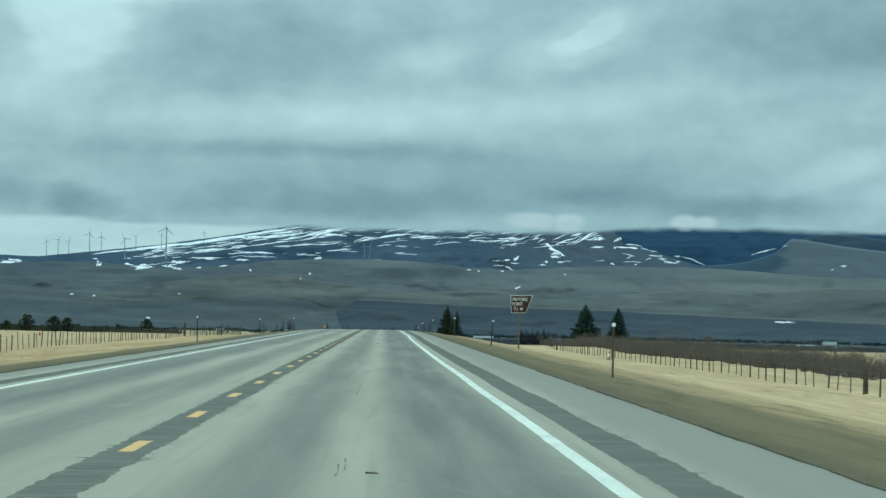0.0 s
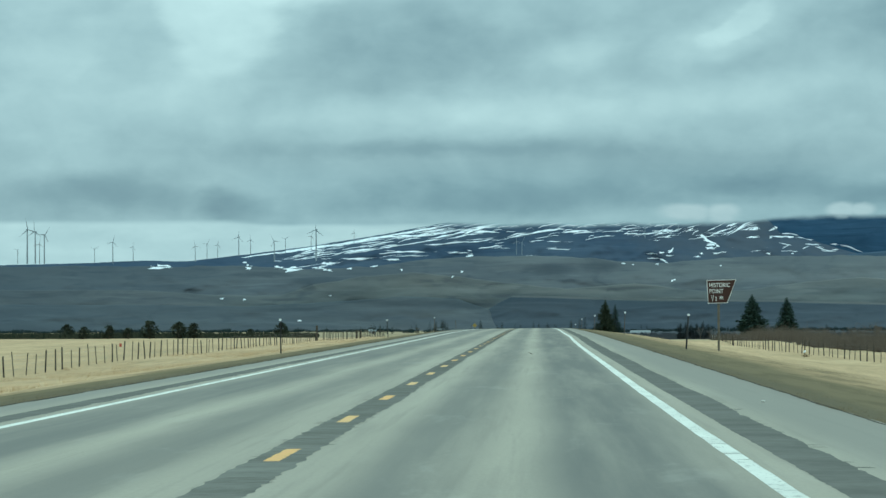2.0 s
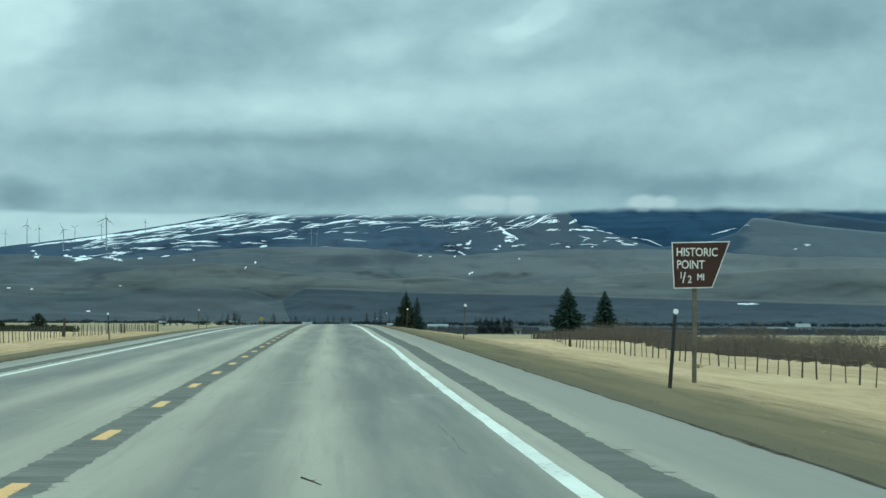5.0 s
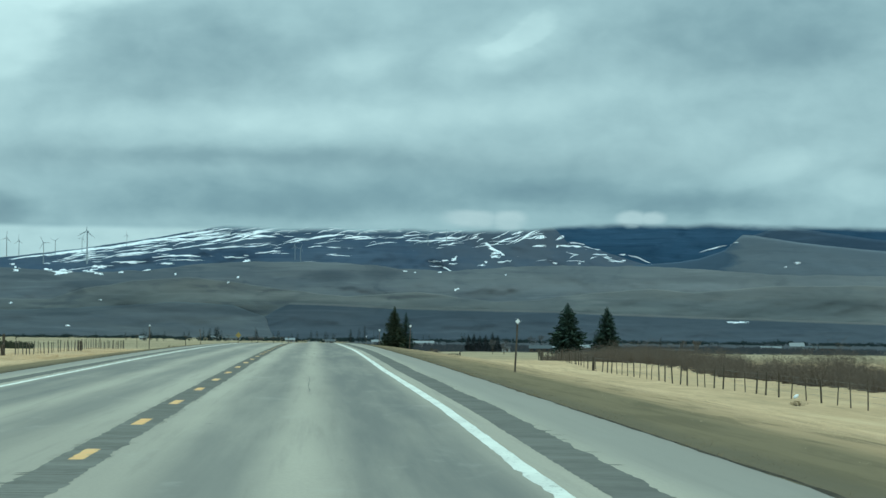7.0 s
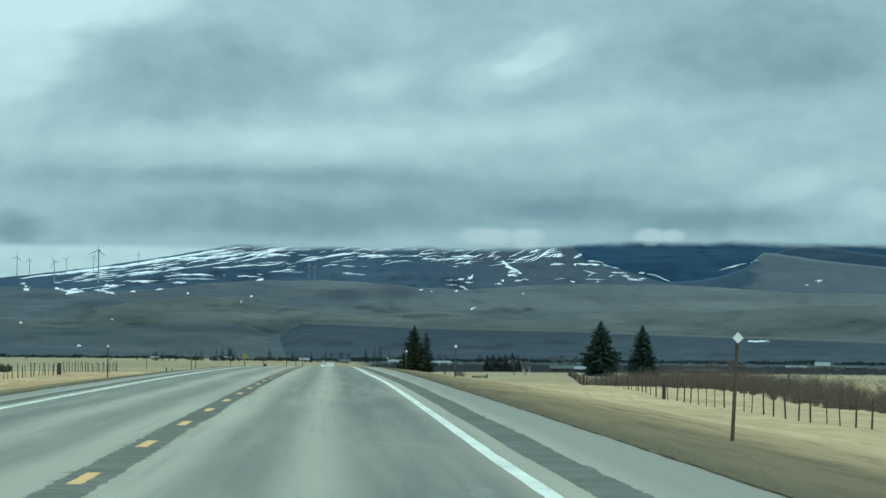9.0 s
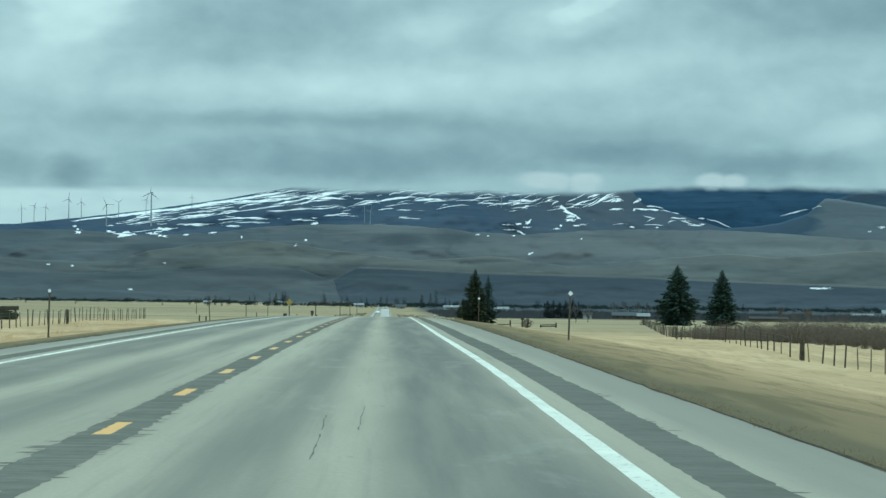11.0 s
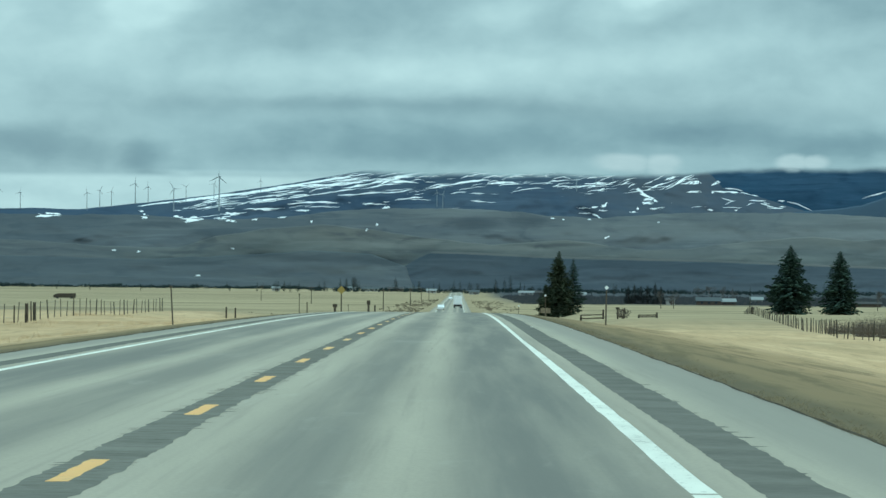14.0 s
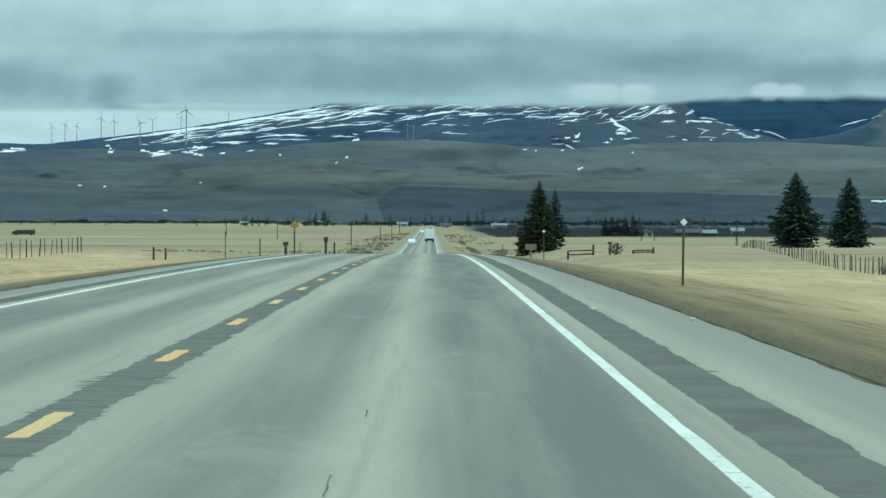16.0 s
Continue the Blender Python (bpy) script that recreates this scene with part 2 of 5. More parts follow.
def ground_colour(n):
    """Dry grass over soil: straw out in the meadow, olive and brown weeds on the verge, paler mown strips far off."""
    x, y, z = n.xyz(n.pos)
    wide = n.math("MULTIPLY", n.ramp(y, 200, 400, .35, 0), n.ramp(x, -1, 1))       # the east shoulder is broader at first
    side = n.math("SUBTRACT", n.math("ABSOLUTE", x), wide)
    big = n.noise(n.vec(n.math("MULTIPLY", x, .05), n.math("MULTIPLY", y, .008), 0), 1.0, 5, .6)
    mid = n.noise(n.vec(n.math("MULTIPLY", x, .4), n.math("MULTIPLY", y, .08), 0), 1.0, 5, .6)
    patch = n.noise(n.vec(n.math("MULTIPLY", x, .22), n.math("MULTIPLY", y, .022), 6.0), 1.0, 4, .6)
    fine = n.noise(n.vec(n.math("MULTIPLY", x, 3.0), n.math("MULTIPLY", y, .8), z), 1.0, 4, .65)
    c = n.mix(n.ramp(mid, .3, .7), GRASS_A, GRASS_B)
    c = n.mix(n.ramp(big, .42, .66, 0, .65), c, GRASS_C)
    c = n.mix(n.ramp(patch, .50, .72, 0, .45), c, (.36, .265, .15))
    c = n.mix(n.ramp(fine, .35, .8, 0, .28), c, (.16, .13, .07))
    # clumps that lie along the wind, in two sizes
    clump = n.noise(n.vec(n.math("MULTIPLY", x, 1.5), n.math("MULTIPLY", y, .085), 2.0), 1.0, 5, .65, .6)
    sward = n.noise(n.vec(n.math("MULTIPLY", x, .28), n.math("MULTIPLY", y, .020), 9.0), 1.0, 5, .6, .4)
    c = n.mix(n.ramp(clump, .50, .72, 0, .62), c, (.25, .18, .098))
    c = n.mix(n.ramp(sward, .50, .70, 0, .40), c, (.33, .235, .130))
    c = n.mix(n.ramp(sward, .46, .30, 0, .40), c, (.66, .48, .29))
    # sparse brown weeds, then olive ones, then gravel next to the pavement
    reach = n.math("MULTIPLY_ADD", patch, 6.0, n.math("MULTIPLY_ADD", mid, 3.0, 4.5))
    verge = n.ramp(n.math("SUBTRACT", side, reach), -1.6, 4.6, .92, 0)
    c = n.mix(verge, c, VERGE)
    near = n.ramp(n.math("MULTIPLY_ADD", patch, 60, y), 320, 450, 1, 0)      # the southern stretch is weedier
    olive = n.ramp(n.math("SUBTRACT", side, n.math("ADD", n.math("MULTIPLY", near, .9), n.math("MULTIPLY_ADD", patch, 3.2, 5.2))), -.4, 1.5, 1, 0)
    olive = n.math("MULTIPLY", olive, n.math("MULTIPLY_ADD", near, .35, .58))
    c = n.mix(olive, c, VERGE_OLIVE)
    c = n.mix(n.math("MULTIPLY", verge, n.ramp(clump, .45, .64, 0, .7)), c, (.120, .096, .056))
    lip = n.ramp(n.math("SUBTRACT", side, n.math("MULTIPLY_ADD", mid, .7, 5.3)), .0, .6, .75, 0)
    c = n.mix(lip, c, (.125, .104, .068))
    far = n.ramp(n.math("MULTIPLY_ADD", sward, 200, y), 820, 1150)
    strips = n.noise(n.vec(n.math("MULTIPLY", x, .004), n.math("MULTIPLY", y, .018), 3.0), 1.0, 5, .65)
    cf = n.mix(n.ramp(strips, .38, .66), MEADOW_A, MEADOW_B)
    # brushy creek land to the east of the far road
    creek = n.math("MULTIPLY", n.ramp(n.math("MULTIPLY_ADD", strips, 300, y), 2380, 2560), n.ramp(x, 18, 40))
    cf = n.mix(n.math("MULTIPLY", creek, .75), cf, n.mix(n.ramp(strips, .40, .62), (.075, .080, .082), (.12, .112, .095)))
    # farther off the ground is toned to the bench's hazed blue-grey
    bench_tone = n.math("MULTIPLY", n.ramp(y, 2500, 3200), n.ramp(x, 18, 40))
    cf = n.mix(n.math("MULTIPLY", bench_tone, .85), cf, (.050, .062, .074))
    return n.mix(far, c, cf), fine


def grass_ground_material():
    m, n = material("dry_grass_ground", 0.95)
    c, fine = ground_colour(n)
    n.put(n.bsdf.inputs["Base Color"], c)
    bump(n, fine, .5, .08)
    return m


def turf_blades_material():
    m, n = material("dry_grass_blades", .95)
    c, fine = ground_colour(n)
    n.put(n.bsdf.inputs["Base Color"], n.mix(n.island, c, n.mix(.30, c, (.80, .61, .38))))
    return m


def blades_material(name, lo, hi):
    m, n = material(name, .9)
    n.put(n.bsdf.inputs["Base Color"], n.mix(n.island, lo, hi))
    return m


# scrub and the shade of the slopes' relief, painted as soft dark spots
SCRUB_SHADE_SPOTS = [(-418, 92, 60, 11), (-423, 76, 18, 8), (-519, 104, 60, 7), (-463, 55, 52, 3.5), (-322, 50, 60, 5), (-221, 45, 120, 7), (-443, 36, 60, 4), (-111, 41, 70, 7), (-71, 82, 32, 3), (30, 110, 55, 15), (120, 116, 42, 12), (58, 88, 27, 4), (172, 71, 55, 6), (717, 112, 120, 10), (788, 108, 14, 9), (862, 109, 14, 11), (716, 83, 22, 6), (900, 63, 130, 22), (667, 54, 52, 4)]
BENCH_SPOTS = [(728, 97, 70, 9), (515, 91, 130, 9), (282, 93, 130, 9), (71, 66, 120, 5), (-181, 69, 150, 7), (-1, 127, 70, 6), (890, 138, 110, 11), (-322, 83, 90, 8), (536, 54, 160, 5), (-543, 65, 80, 6)]


def hill_material(name, lo, hi, dark, snow=0.0, streak=(.014, .26), rise=.10, warm=None, hazed_flank=None, grades=False):
    """Far slopes in haze-tinted colours: grass, scrub and, where snow is above nought, wind-packed snow lying in long
    strips.
    """
    m, n = material(name, .95)
    x, y, z = n.xyz(n.pos)
    big = n.noise(n.vec(n.math("MULTIPLY", x, .006), 0, n.math("MULTIPLY", z, .045)), 1.0, 5, .6, .4)
    mid = n.noise(n.vec(n.math("MULTIPLY", x, .018), 0, n.math("MULTIPLY", z, .13)), 1.0, 6, .62, .9)
    c = n.mix(n.ramp(big, .36, .64), lo, hi)
    c = n.mix(n.ramp(mid, .50, .72, 0, .75), c, dark)
    # scrub and relief shade coloured into the draws, which run down the slope, and grassy benches between
    warp = n.noise(n.vec(n.math("MULTIPLY", x, .01), 1.0, n.math("MULTIPLY", z, .06)), 1.0, 3)
    draw = n.noise(n.vec(n.math("MULTIPLY_ADD", warp, 2.4, n.math("MULTIPLY", x, .030)), 2.0, n.math("MULTIPLY", z, .045)), 1.0, 5, .58, .3)
    c = n.mix(n.ramp(draw, .53, .70, 0, .55), c, [q * .86 for q in dark])
    lay = n.noise(n.vec(n.math("MULTIPLY", x, .009), 4.0, n.math("MULTIPLY_ADD", warp, 2.2, n.math("MULTIPLY", z, .17))), 1.0, 6, .60, .3)
    c = n.mix(n.ramp(lay, .53, .70, 0, .6), c, [q * 1.32 for q in hi])
    c = n.mix(n.ramp(lay, .45, .32, 0, .6), c, [q * .84 for q in dark])
    if warm:
        low = n.math("MULTIPLY", n.ramp(n.math("MULTIPLY_ADD", mid, 60, x), 60, 260, .15, 1.0), n.ramp(draw, .35, .6, .5, 1.0))
        c = n.mix(n.math("MULTIPLY", low, .8), c, warm)
    if grades:
        # draws darkened as relief shade, and paler benches: bearing, height, half width, half height
        ux, wz = n.math("DIVIDE", x, .563), n.math("DIVIDE", n.math("ADD", z, -1.95), .563)
        ux, wz = n.math("MULTIPLY_ADD", mid, 50, n.math("ADD", ux, -25)), n.math("MULTIPLY_ADD", draw, 16, n.math("ADD", wz, -8))
        for spots, amount, tone in ((SCRUB_SHADE_SPOTS, .62, [q * .72 for q in dark]), (BENCH_SPOTS, .5, [q * 1.22 for q in hi])):
            cover = 0.0
            for a, e, ra, re in spots:
                r = n.vmath("LENGTH", n.vec(n.math("DIVIDE", n.math("ADD", ux, -a), ra), n.math("DIVIDE", n.math("ADD", wz, -e), re), 0), out=1)
                cover = n.math("MAXIMUM", n.ramp(r, 1.3, .3), cover)
            c = n.mix(n.math("MULTIPLY", cover, amount), c, tone)
        # darker slate towards the west, paler towards the east
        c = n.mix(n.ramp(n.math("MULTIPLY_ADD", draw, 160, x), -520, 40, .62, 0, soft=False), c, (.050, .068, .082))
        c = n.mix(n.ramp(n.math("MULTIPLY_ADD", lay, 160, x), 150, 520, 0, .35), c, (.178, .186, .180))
    if hazed_flank:                       # haze and forest blue mixed in towards the west
        c = n.mix(n.ramp(n.math("MULTIPLY_ADD", mid, 60, x), hazed_flank[0], hazed_flank[1], .9, 0), c, hazed_flank[2])
    if snow:
        zs = n.math("MULTIPLY_ADD", x, -rise, z)
        bend = n.noise(n.vec(n.math("MULTIPLY", x, .010), 0, n.math("MULTIPLY", z, .02)), 1.0, 3)
        zs = n.math("MULTIPLY_ADD", bend, 26, zs)
        s = n.noise(n.vec(n.math("MULTIPLY", x, streak[0]), 1.7, n.math("MULTIPLY", zs, streak[1])), 1.0, 5, .58, .25)
        # thick towards the north-west crest, thinner and higher elsewhere
        lift = n.math("MULTIPLY_ADD", n.ramp(x, -330, -60), -14, 78)
        amount = n.math("MULTIPLY", n.ramp(z, lift, n.math("ADD", lift, 26)), n.ramp(x, 290, 220))
        snowy = n.ramp(n.math("MULTIPLY_ADD", amount, snow, s), .70, .74)
        c = n.mix(snowy, c, (.80, .83, .84))
    n.put(n.bsdf.inputs["Base Color"], c)
    bump(n, mid, .2, 1.0)
    return m


# ---- mesh helpers ----
def part(name, bm, mat, parent=None, label=""):
    """Links a bmesh as one mesh object, under a thing or a part if one is given."""
    me = bpy.data.meshes.new(name)
    bm.normal_update()
    bm.to_mesh(me)
    bm.free()
    me.materials.append(mat)
    ob = new(name, me)
    ob.parent = parent
    return tagged(ob, label)


def mesh(name, verts, faces, mat, parent=None, label="", smooth=False):
    me = bpy.data.meshes.new(name)
    me.from_pydata(verts, [], faces)
    me.materials.append(mat)
    if smooth:
        me.polygons.foreach_set("use_smooth", [True] * len(me.polygons))
    me.update()
    ob = new(name, me)
    ob.parent = parent
    return tagged(ob, label)


def thing(name, at, label, category, group="", turn=0.0):
    ob = new(name)
    ob.matrix_world = pose(*at, 0, 0, turn)
    return tagged(ob, label, category, group)


def box(bm, x0, x1, y0, y1, z0, z1, m=None, bevel=0.0):
    r = bmesh.ops.create_cube(bm, size=1.0)
    vs = r["verts"]
    for v in vs:
        v.co = Vector(((x0 + x1) / 2 + v.co.x * (x1 - x0), (y0 + y1) / 2 + v.co.y * (y1 - y0), (z0 + z1) / 2 + v.co.z * (z1 - z0)))
    if bevel:
        es = list({e for v in vs for e in v.link_edges})
        vs = list({v for f in bmesh.ops.bevel(bm, geom=es, offset=bevel, segments=1, affect="EDGES")["faces"] for v in f.verts} | {v for v in vs if v.is_valid})
    if m is not None:
        bmesh.ops.transform(bm, matrix=m, verts=vs)
    return bm


def rod(bm, a, b, r0, r1=None, n=8):
    """A tapered rod from a to b."""
    a, b = Vector(a), Vector(b)
    r1 = r0 if r1 is None else r1
    m = Matrix.Translation((a + b) / 2) @ (b - a).to_track_quat("Z", "Y").to_matrix().to_4x4()
    bmesh.ops.create_cone(bm, cap_ends=True, segments=n, radius1=r0, radius2=max(r1, 1e-4), depth=(b - a).length, matrix=m)
    return bm


# ---- terrain ----
FIELD_R = [(-600, -3.9), (0, -2.15), (250, -1.35), (500, -.95), (560, -1.02), (590, -.88), (608, -.55), (640, -.47), (700, -.66), (750, -.95), (800, -1.25), (850, -1.5), (1000, -1.45), (1130, -1.55),
           (1300, -3.8), (1500, -4.6), (2500, -5.0), (3400, -4.4), (4000, -2.6), (4440, -.5), (6000, 5)]
FIELD_L = [(-600, -3.5), (0, -1.75), (300, -1.0), (350, -.7), (600, -.14), (730, -.02), (860, -.3), (1000, -1.3), (1200, -3.6),
           (1500, -4.7), (2500, -5.3), (3400, -4.6), (4000, -2.6), (4440, -.5), (6000, 5)]
FR, FL = list(zip(*FIELD_R)), list(zip(*FIELD_L))


def ground_z(x, y):
    s = abs(x)
    r = road_z(y) + bank(y) * max(-9, min(9, x))
    f = float(np.interp(y, *(FR if x > 0 else FL)))
    if s <= 5.4:
        return r - .10
    if s < 9:
        z = r - .05 - .06 * (s - 5.4) if s < 7 else r - .146 - .15 * (s - 7)
    else:
        k = min(1, (s - 9) / 15)
        k = k * k * (3 - 2 * k)
        z = (r - .446 - .07 * (s - 9)) * (1 - k) + f * k
    if s > 10:
        z += .16 * min(1, (s - 10) / 12) * noise.noise((x * .06, y * .025, 0)) + .05 * noise.noise((x * .3, y * .12, 5))
    if s > 60 and y < 1400:
        z += .4 * min(1, (s - 60) / 100) * noise.noise((x * .01, y * .004, 2))
    return z


MAT_ASPHALT, MAT_GROUND = asphalt_material(), grass_ground_material()
xs = [0, 3, 5.0, 5.4, 5.8, 6.4, 7.5, 8.2, 9, 10, 11.2, 12.5, 14, 16, 18, 20, 22, 24, 26, 28, 31, 35, 40, 46, 54, 64, 80, 100, 130, 180, 260, 380, 560, 850, 1300, 2000, 3200]
xs = sorted({-x for x in xs} | set(xs))
ys = [-600, -300, -120] + list(np.arange(0, 900, 6.0)) + list(np.arange(900, 1400, 10.0)) + list(np.arange(1400, 4400, 50.0)) + [4400, 4600, 4800, 5000, 5400]
verts = [(x, float(y), ground_z(x, float(y))) for y in ys for x in xs]
W = len(xs)
faces = [(j * W + i, j * W + i + 1, (j + 1) * W + i + 1, (j + 1) * W + i) for j in range(len(ys) - 1) for i in range(W - 1)]
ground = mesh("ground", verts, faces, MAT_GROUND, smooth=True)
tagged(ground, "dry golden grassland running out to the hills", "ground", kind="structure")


def crown(x, y):
    """How far the slab stands over its middle at x: its lean, and the fall of its shoulders."""
    return bank(y) * x - .04 * max(0, abs(x) - 3) / 2.4


LINE_R = ((0, 55, 70, 88, 104, 130, 160, 185, 216, 255, 278, 290, 310, 325, 345, 376, 410, 430, 456, 482, 505, 520, 555, 575, 620, 700),
          (3.74, 3.72, 3.68, 3.69, 3.65, 3.62, 3.62, 3.61, 3.61, 3.67, 3.75, 3.74, 3.70, 3.67, 3.68, 3.70, 3.71, 3.66, 3.58, 3.56, 3.54, 3.50, 3.52, 3.54, 3.58, 3.60))



def line_x(side, y):
    """The edge lines wander a little, as the painting machine did."""
    return float(np.interp(y, *LINE_R)) if side > 0 else -3.64


def ribbon(name, x0, x1, y0, y1, lift, mat, step=4.0, label="", category="", kind="", parent=None, rough=0.0, seed=1, fray=0.0, follow=False):
    """A strip laid along the road's profile, with worn edges if rough is given; it may follow the right edge line."""
    rnd = random.Random(seed)
    n = max(2, int((y1 - y0) / step) + 1)
    vs = []
    for y in np.linspace(y0, y1, n):
        e0, e1 = (rnd.uniform(-rough, rough), rnd.uniform(-rough, rough)) if rough else (0, 0)
        if fray:
            e1 += fray * (1.4 * noise.noise((y * .07, seed, 0)) + noise.noise((y * .5, seed, 3)) + .6 * noise.noise((y * 1.7, seed, 5)))
            e0 += fray * .4 * noise.noise((y * .09, seed, 8))
        w = line_x(1, y) - 3.7 if follow else 0
        vs += [(x0 + e0 + w, y, road_z(y) + crown(x0 + w, y) + lift), (x1 + e1 + w, y, road_z(y) + crown(x1 + w, y) + lift)]
    fs = [(2 * i, 2 * i + 1, 2 * i + 3, 2 * i + 2) for i in range(n - 1)]
    return tagged(mesh(name, vs, fs, mat, parent, label), label, category, kind=kind)


PAVED = ((-60, 0, 200, 300, 400, 1300), (5.72, 5.72, 5.66, 5.58, 5.35, 5.35))


def edge_soil(side, seed):
    """The dark broken seam where the pavement ends: a low ridge of soil that thickens, thins and fails."""
    vs, fs = [], []
    for y in np.arange(-40, 900, .8):
        edge = float(np.interp(y, *PAVED)) if side > 0 else 5.3
        k = .6 + 1.2 * noise.noise((y * .05, seed, 0)) + .8 * noise.noise((y * .6, seed, 4))
        w = max(.003, .032 * k)
        a, b = edge - .01 + .05 * noise.noise((y * .3, seed, 7)), edge + .03 + w
        vs += [(side * q, y, road_z(y) + bank(y) * side * q + h) for q, h in ((a, -.048), ((a + b) / 2, -.048 + .25 * w), (b, -.062))]
    n = len(vs) // 3
    fs = [(3 * j + i, 3 * j + i + 1, 3 * j + 4 + i, 3 * j + 3 + i) for j in range(n - 1) for i in range(2)]
    return tagged(mesh("pavement_edge", vs, fs, MAT_SOIL), "dark broken seam of soil along the edge of the pavement", "road edge", kind="structure")


MAT_SOIL = plain("dark_edge_soil", (.062, .052, .038), .95, vary=.4, scale=1.5, grain=12)
edge_soil(1, 3)
edge_soil(-1, 5)
# the carriageway: a slab with real edges, crumbling a little at the sides
rnd = random.Random(4)
vs, fs = [], []
ry = list(np.arange(-60, 1300, 1.0)) + list(np.arange(1300, 4420, 20.0))
for y in ry:
    e0, e1 = (.06 * noise.noise((y * .08, q, 0)) + .05 * noise.noise((y * .45, q, 2)) + rnd.uniform(-.02, .02) for q in (1.0, 7.0))
    z = road_z(y)
    e = float(np.interp(y, *PAVED))
    b = bank(y)
    vs += [(q, y, z + b * q + h) for q, h in ((-5.30 + e0, -.13), (-5.23 + e0, -.042), (-5, -.033), (-3, 0), (0, 0), (3, 0), (5, -.033), (e + e1, -.05), (e + .07 + e1, -.14))]
for j in range(len(ry) - 1):
    fs += [(j * 9 + i, j * 9 + i + 1, j * 9 + 10 + i, j * 9 + 9 + i) for i in range(8)]
road = tagged(mesh("road", vs, fs, MAT_ASPHALT, smooth=True), "two-lane highway of worn grey asphalt with darker wheel tracks", "road", kind="structure")

MAT_WHITE, n = material("white_road_paint", .6)
wear, chip = n.noise(n.vmath("MULTIPLY", n.pos, (1.6, .35, 1)), 1.0, 5, .6), n.noise(n.vmath("MULTIPLY", n.pos, (16, 5, 1)), 1.0, 4, .65)
c = n.mix(n.ramp(wear, .35, .7), (.77, .755, .65), (.64, .62, .53))
n.put(n.bsdf.inputs["Base Color"], n.mix(n.ramp(n.math("MULTIPLY_ADD", wear, .25, chip), .70, .80, 0, .55), c, (.27, .25, .21)))
MAT_YELLOW, n = material("yellow_road_paint", .5)
n.bsdf.inputs["Specular IOR Level"].default_value = .35
wear, chip = n.noise(n.pos, 2.5, 4), n.noise(n.pos, 11, 4, .65)
c = n.mix(n.ramp(n.math("ADD", wear, n.math("MULTIPLY", n.rand, .45)), .62, 1.1), (.78, .38, .09), (.72, .43, .15))
n.put(n.bsdf.inputs["Base Color"], n.mix(n.ramp(n.math("MULTIPLY_ADD", n.rand, .08, chip), .64, .74, 0, .6), c, (.22, .18, .12)))
MAT_SEAL = plain("sealed_rumble_band", (.172, .164, .138), .8, vary=.25, scale=.8, grain=9)
MAT_SEAL2 = plain("sealed_shoulder_band", (.150, .143, .122), .8, vary=.2, scale=.8, grain=9)
MAT_GROOVE = plain("milled_groove", (.162, .154, .130), .9, vary=.3)

ribbon("rumble_band", -.19, .23, -60, 1300, .0012, MAT_SEAL, .3, "dark sealed strip under the centre line", "road strip", "structure", rough=.02, seed=7, fray=.035)
ribbon("rumble_band", 4.03, 4.47, -60, 1300, .0012, MAT_SEAL2, .25, "dark sealed strip in the shoulder", "road strip", "structure", rough=.010, seed=8, fray=.04, follow=True)
ribbon("rumble_band", -4.36, -3.94, -60, 1300, .0012, MAT_SEAL2, .25, "dark sealed strip in the shoulder", "road strip", "structure", rough=.006, seed=9, fray=.05)


def grooves(name, cx, half, jag, y0, y1, lift, step=.42, seed=3, mat=None, gaps=.12, follow=False):
    """Milled cross cuts filled with seal, with tapered ends; how far they reach varies in long stretches."""
    rnd = random.Random(seed)
    vs, fs = [], []
    for y in np.arange(y0, y1, step):
        reach = .55 + .9 * noise.noise((y * .06, seed, 0)) + .5 * noise.noise((y * .31, seed, 4))
        if rnd.random() < gaps + (.35 if reach < .25 else 0):
            continue
        y += rnd.uniform(-.10, .10)
        c = cx + (line_x(1, y) - 3.7 if follow else 0)
        a, b = c - half - jag * max(0, reach) * rnd.random() ** 1.6, c + half + jag * max(0, reach) * rnd.random() ** 1.6
        z, w = road_z(y) + lift, rnd.uniform(.10, .26)
        k, m = len(vs), min(.12, (b - a) * .25) * rnd.uniform(.5, 1)
        vs += [(q, y + o, z + crown(q, y)) for q, o in ((a, rnd.uniform(-.3, .3) * w), (a + m, -w * .5), (b - m, -w * .5), (b, rnd.uniform(-.3, .3) * w), (b - m, w * .5), (a + m, w * .5))]
        fs.append(tuple(range(k, k + 6)))
    return tagged(mesh(name, vs, fs, mat or MAT_GROOVE), "rows of milled cross grooves cut into the asphalt", "rumble strip", kind="stuff")


grooves("rumble_strip", .02, .18, .24, 0, 900, .0016)
grooves("rumble_strip", 4.38, .07, .26, 0, 900, .0016, .6, 6, MAT_SEAL2, .5, True)


def chew(y, edge):
    """How ragged a line's edge is: fine nicks everywhere, and one stretch gnawed on its inner side."""
    return .006 + (.045 * float(np.interp(y, [222, 230, 252, 262], [0, 1, 1, 0])) if edge == 1 else 0)


